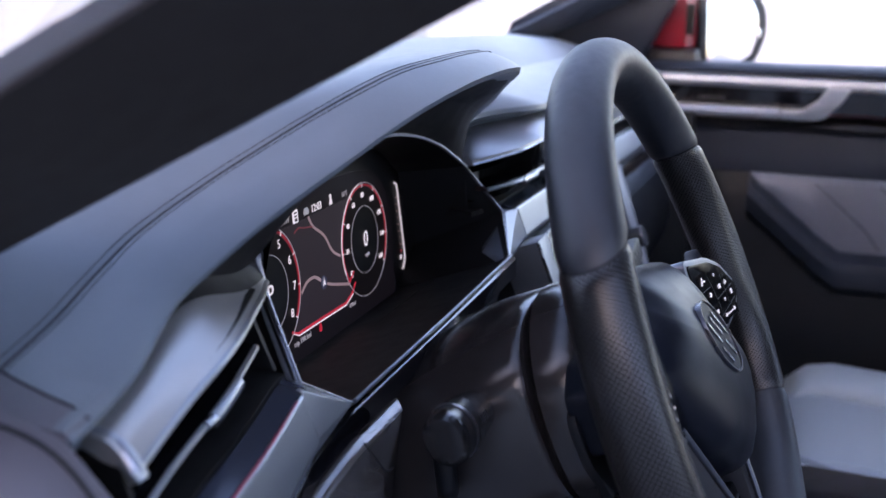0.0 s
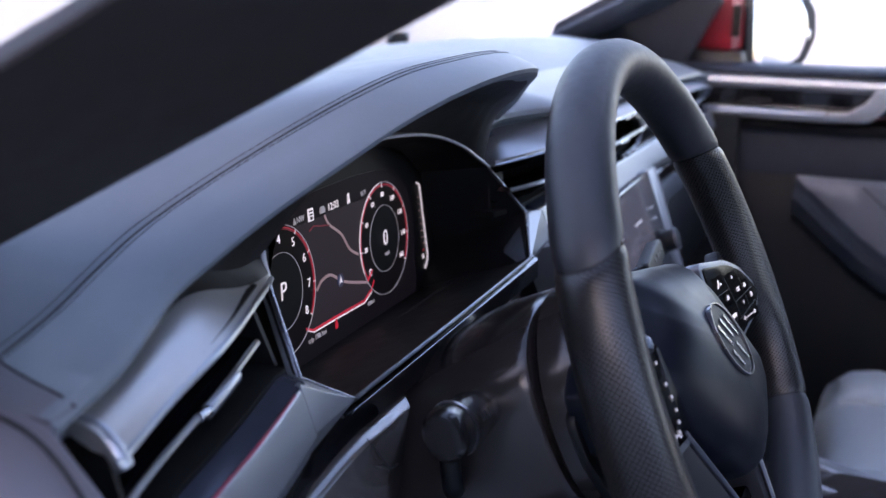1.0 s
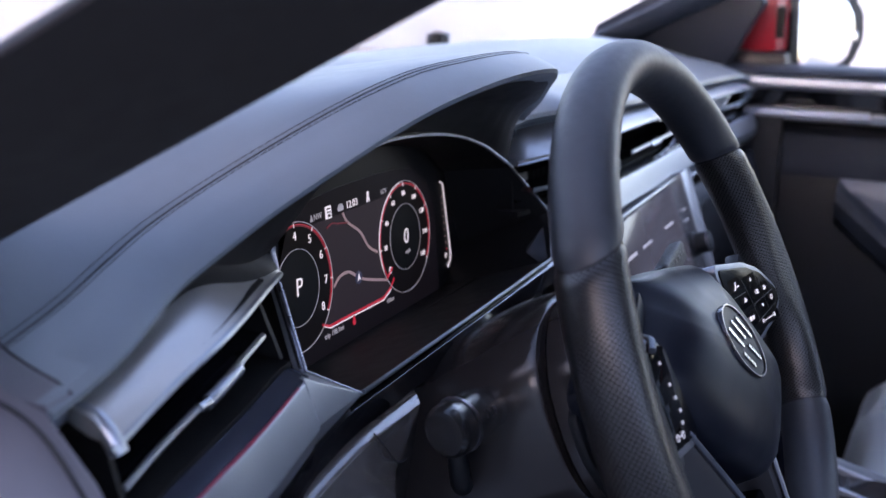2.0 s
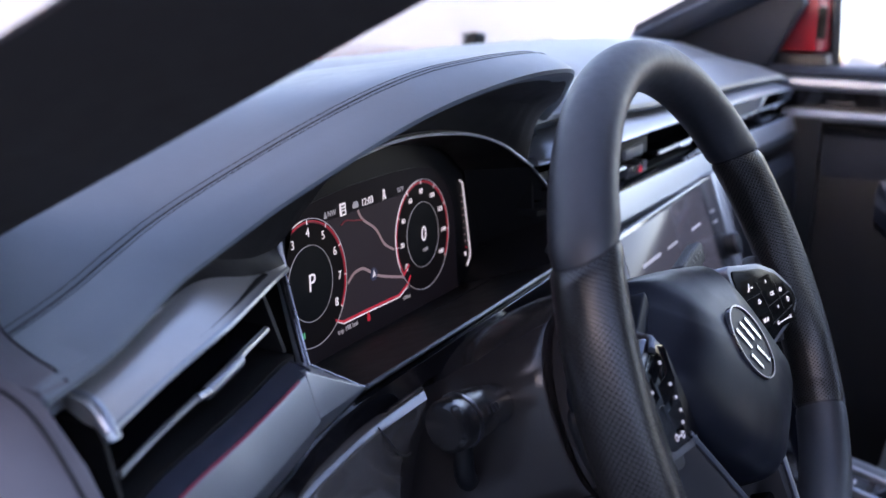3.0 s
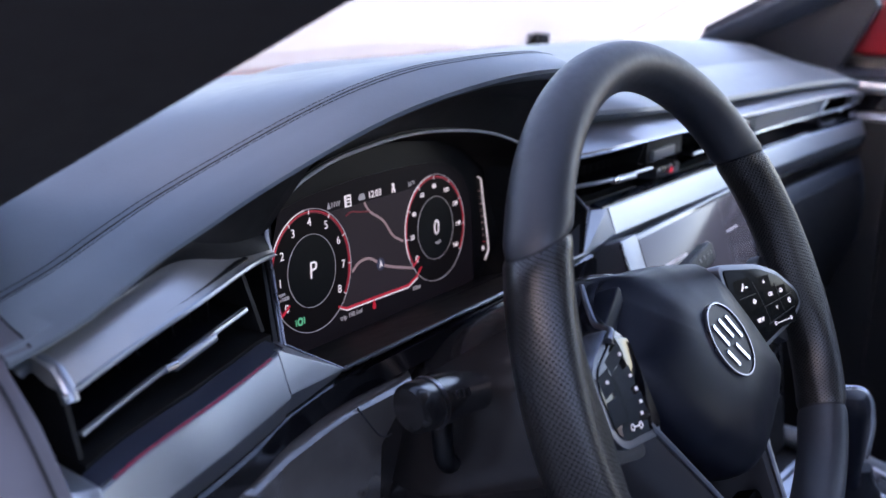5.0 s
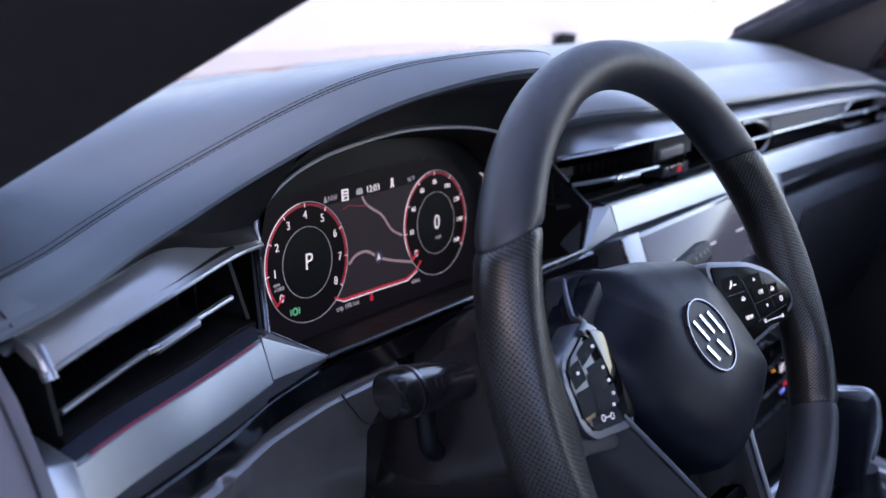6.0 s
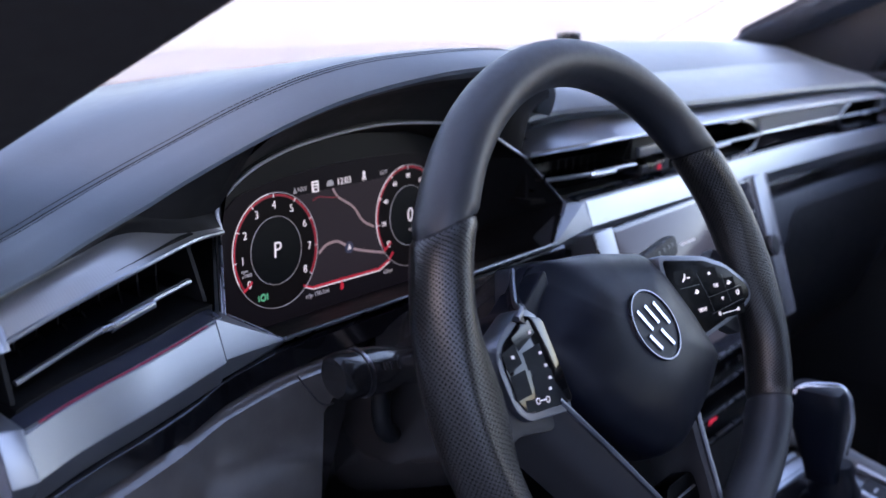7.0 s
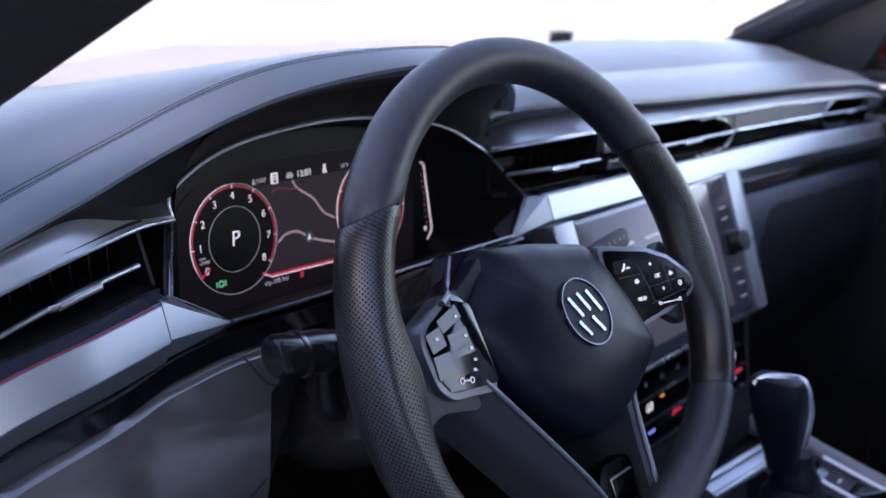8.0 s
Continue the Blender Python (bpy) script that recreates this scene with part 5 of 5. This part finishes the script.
# ---- passenger seat ----
def cushion(seat, x0, x1, crown, z0, name, label, front_y):
    secs = []
    for i in range(17):
        f = i / 16
        x = x0 + (x1 - x0) * f
        b = math.sin(math.pi * f) ** .45
        zt = z0 + crown * b
        yf = front_y + .018 * (1 - b)
        secs.append([(x, yf + .004, z0 - .10), (x, yf - .006, z0 - .04), (x, yf - .012, zt - .022), (x, yf - .030, zt - .006), (x, yf - .060, zt), (x, yf - .16, zt - .006), (x, yf - .30, zt - .022), (x, yf - .50, zt - .05), (x, yf - .50, z0 - .12)])
    return part(name, loft(secs), GREYL, seat, label)


def car_seat(name, cx, dy, label):
    seat = thing(name, (cx, -.35 + dy, .26), label, "car seat", "front seats")
    cushion(seat, cx - .113, cx + .113, .010, .521, "seat_centre", "light grey leather centre panel", -.045 + dy)
    cushion(seat, cx - .205, cx - .115, .022, .523, "seat_bolster", "light grey leather bolster", -.050 + dy)
    cushion(seat, cx + .115, cx + .215, .022, .523, "seat_bolster", "light grey leather bolster", -.050 + dy)
    part("seat_base", prism(fillet([(cx - .195, -.55 + dy), (cx + .205, -.55 + dy), (cx + .205, -.07 + dy), (cx - .195, -.07 + dy)], .02), .26, .43, None, .01), HARD, seat, "dark seat base")
    rows = []
    for z, y, h, d in ((.50, -.545, .225, .10), (.62, -.560, .235, .11), (.80, -.585, .230, .10), (.98, -.620, .205, .085), (1.05, -.640, .17, .06)):
        rows.append([(cx + h * math.copysign(abs(math.cos(q)) ** .6, math.cos(q)), y + dy - d / 2 + d / 2 * math.sin(q) - .03 * math.cos(q) ** 2 * -1, z) for q in np.linspace(0, 2 * math.pi, 28, endpoint=False).tolist()])
    part("backrest", loft(rows), GREYL, seat, "light grey leather backrest")
    return seat


car_seat("passenger_seat", .375, 0.0, "light grey leather passenger seat with sewn panels")
# Unseen seat, added to reflect in the knee panel and trim.
car_seat("driver_seat", -.375, -.10, "light grey leather driver seat, out of view, added for reflections")


# ---- passenger door ----
door = thing("door_passenger", (.74, -.2, .6), "dark passenger door panel with silver strip and light grey insert", "car door")
def door_strip(name, outline, mat, y0, y1, label="", parent=None, bevel=0.0, drop=0.0):
    n = 14
    bm = loft([[(x, y, z + drop * (y - .1)) for x, z in outline] for y in np.linspace(y0, y1, n).tolist()])
    if bevel:
        soften(bm, bevel)
    return part(name, bm, mat, parent or door, label)


door_strip("sill", [(.80, .929), (.745, .929), (.728, .9265), (.722, .922), (.7225, .9175), (.80, .915)], SOFT, -.95, .30, "dark soft window sill", drop=-.015)
door_strip("chrome_strip", [(.80, .9165), (.724, .9165), (.716, .913), (.714, .905), (.718, .898), (.80, .896)], DOORTRIM, -.95, .25, "satin silver strip", bevel=.001)
door_strip("dark_insert", [(.80, .8975), (.730, .8975), (.732, .865), (.80, .863)], GLOSS, -.95, .25, "piano black insert")
hs = part("handle", soften(loft([[(x, y, z) for x, z in ((.735, .870 + b), (.708, .870 + b), (.704, .864 + b), (.706, .856 + b * .6), (.735, .852 + b * .4))] for y, b in ((.20, -.004), (.16, 0), (.08, 0), (.0015, 0))]), .001), DOORTRIM, door, "satin silver door handle")
YZ = Matrix(((0, 0, 1, 0), (1, 0, 0, 0), (0, 1, 0, 0), (0, 0, 0, 1)))
part("handle_end", prism(fillet([(.0, .868), (-.030, .8690), (-.052, .884), (-.062, .903), (-.096, .903), (-.082, .880), (-.064, .862), (-.052, .8575), (.0, .8560)], .004), .7035, .732, YZ, .002), DOORTRIM, hs, "broad silver handle end")
part("speaker_bar", box(.7290, .7315, .08, .12, .879, .882, .0004), SPOKE, door, "small grey print")
door_strip("lower_bar", [(.80, .852), (.722, .852), (.716, .846), (.722, .838), (.80, .836)], HARD, -.95, .25, "dark moulding", bevel=.001)
door_strip("upper_panel", [(.80, .837), (.735, .837), (.728, .80), (.730, .772), (.80, .770)], SOFT, -.95, .28, "dark soft upper panel")
def ins(y):
    f = min(1, max(0, (.035 - y) / .13))
    return .770 - .108 * f
ys = np.linspace(.034, -.95, 30).tolist()
part("light_insert", loft([[(x, y, z) for x, z in ((.76, .772), (.726, .772), (.718, .765), (.712, (.765 + min(.758, ins(y))) / 2), (.716, min(.758, ins(y))), (.76, min(.756, ins(y) - .004)))] for y in ys]), GREYD, door, "light grey leatherette insert")
for k in range(3):
    y0 = -.06 - k * .09
    part("insert_seam", tube([(.7165, y0, .764), (.7125, y0 - .035, .735), (.7125, y0 - .075, .700), (.7165, y0 - .10, .668)], .0011, 6), THREAD, door, "sewn seam")
part("armrest", loft([[(x, y, z + ins(y) - .662) for x, z in ((.76, .668), (.712, .664), (.690, .654), (.684, .640), (.690, .615), (.715, .600), (.76, .60))] for y in ys]), SOFT, door, "dark curved armrest below the insert")
part("lower_panel", hull([(x, y, z) for y in (-.95, .30) for x, z in ((.735, .80), (.800, .80), (.800, .26), (.715, .26), (.700, .45), (.715, .62))], .006), HARD, door, "dark plastic lower door panel")
part("door_skin", box(.80, .86, -1.05, .42, .30, .925, .01), PAINT, door, "red outer door skin")

# ---- pillars ----
def pillar(name, rows, mat, label, n=5):
    secs = []
    for y, pts in rows:
        secs.append([(x, y + dy, z) for x, dy, z in pts])
    bm = loft(secs)
    p = thing(name, secs[0][0], label, "car pillar", kind="structure")
    part("cover", soften(bm, .006, 3, 30), mat, p)
    return p


def inner_edge(y):
    return -.607 - .2075 * y, 1.091 - .55 * y


def outer_edge(y):
    return -.665 - .62 * y, 1.140 - .735 * y


rows = []
for y in np.linspace(.36, -.34, 15).tolist():
    (ix, iz), (ox, oz) = inner_edge(y), outer_edge(y)
    rows.append((y, [(ix, 0, iz), (ox * .5 + ix * .5 - .004, -.004, (oz + iz) / 2 + .003), (ox, 0, oz), (ox + .045, .05, oz - .004), (ix + .03, .045, iz + .012)]))
pillar("pillar_driver", rows, TEXTILE, "dark cloth covered windscreen pillar beside the open door")
rows = []
for y in np.linspace(.46, -.24, 15).tolist():
    k = .43 - y
    rows.append((y, [(.694 - .07 * k, 0, .956 + .50 * k), (.710 - .08 * k, -.02, .947 + .50 * k), (.775 - .10 * k, -.03, .930 + .50 * k), (.80 - .10 * k, 0, .945 + .50 * k), (.77 - .10 * k, .012, .958 + .50 * k)]))
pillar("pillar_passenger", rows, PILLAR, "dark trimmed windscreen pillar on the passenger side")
tri_p = thing("mirror_corner", (.76, .22, .95), "dark triangular corner trim beside the door mirror", "trim", kind="structure")
part("cover", hull([(x, y, z) for x in (.745, .775) for y, z in ((.44, .922), (.215, .922), (.212, .985), (.165, 1.02), (.20, 1.08), (.33, 1.03), (.42, .98))], .003), SOFT, tri_p)

# ---- windscreen ----
ws = part("windscreen", loft([[(x, .665 - .10 * (x / .7) ** 2, .948), (x, .657 - .10 * (x / .7) ** 2, .945), (x * .84, -.155 - .02 * (x / .7) ** 2, 1.352), (x * .84, -.147 - .02 * (x / .7) ** 2, 1.356)] for x in np.linspace(-.70, .70, 15).tolist()]), GLASS)
ws.visible_shadow = False
tagged(ws, "clear curved windscreen glass", "windscreen", kind="structure")

# ---- door mirror ----
mir = thing("door_mirror", (.86, .13, .93), "red door mirror with bright glass and black rim", "mirror")
m0, m1 = Vector((.852, .127, .97)), Vector((.980, .036, .966))
ax = (m1 - m0).normalized()
up = Vector((0, 0, 1))
nrm = ax.cross(up).normalized()
if nrm.y > 0:
    nrm = -nrm
nrm = (nrm + Vector((0, 0, .10))).normalized()
vert = nrm.cross(ax).normalized()
MM = Matrix(((ax.x, vert.x, nrm.x, m0.x), (ax.y, vert.y, nrm.y, m0.y), (ax.z, vert.z, nrm.z, m0.z), (0, 0, 0, 1)))
gl = [(.0, -.045), (.02, -.054), (.075, -.052), (.108, -.038), (.126, -.005), (.124, .03), (.105, .055), (.06, .066), (.0, .068)]
rimo = [(-.014, -.052), (.02, -.062), (.085, -.062), (.130, -.046), (.155, -.006), (.153, .037), (.125, .066), (.06, .075), (-.014, .077)]
part("mirror_glass", prism(fillet(gl, .01), .0, .002, MM, .0006), MIRROR, mir, "bright mirror glass")
part("rim", prism(fillet(rimo, .012), -.03, -.0005, MM, .004, 3), HARD, mir, "black mirror rim")
part("shell", loft([[MM @ Vector((.065 + (u - .065) * s, .007 + (v - .007) * s, w)) for u, v in fillet(rimo, .02)] for s, w in ((.99, -.030), (1.03, -.045), (1.0, -.075), (.86, -.105), (.55, -.125))]), PAINT, mir, "red painted mirror shell")
part("foot", hull([(.80, .24, .945), (.80, .15, .945), (.865, .135, .945), (.87, .20, .950), (.80, .24, 1.03), (.80, .155, 1.03), (.865, .14, 1.03), (.87, .20, 1.03)], .008), PAINT, mir, "red mirror foot")
part("foot_recess", box(.797, .802, .1405, .154, .966, 1.014, .002), MATT, mir, "dark recess in the foot")
part("foot_base", hull([(.785, .25, .922), (.785, .13, .922), (.87, .13, .922), (.87, .22, .922), (.79, .25, .944), (.79, .135, .944), (.865, .135, .944), (.865, .21, .944)], .004), HARD, mir, "black mirror base")
lamp = part("side_lamp", prism([(.1245, -.010), (.1315, -.010), (.1325, .004), (.1265, .006)], .0, .004, MM, .001), CHROME, mir, "small bright lamp lens")

# ---- outside of the windscreen ----
hood = thing("hood", (0, 1.1, .9), "red painted car hood beyond the windscreen", "car hood")
secs = []
for x in np.linspace(-.82, .82, 31).tolist():
    e = abs(x) / .82
    zc = .9440 - .008 * e ** 4 - .030 * max(0, .30 - x) ** 1.5
    secs.append([(x, .70, zc - .03), (x, .705, zc - .003), (x, .73, zc), (x, .80, zc - .003), (x, 1.0, zc - .03), (x, 1.3, zc - .08), (x, 1.6, zc - .16), (x, 1.6, zc - .3), (x, .72, zc - .1)])
part("panel", loft(secs), PAINT, hood)
washer = thing("wiper_pivot", (.488, .625, .95), "small black box standing at the foot of the windscreen", "wiper pivot")
part("cover", box(.474, .504, .565, .590, .950, .978, .003), RUBBER, washer)
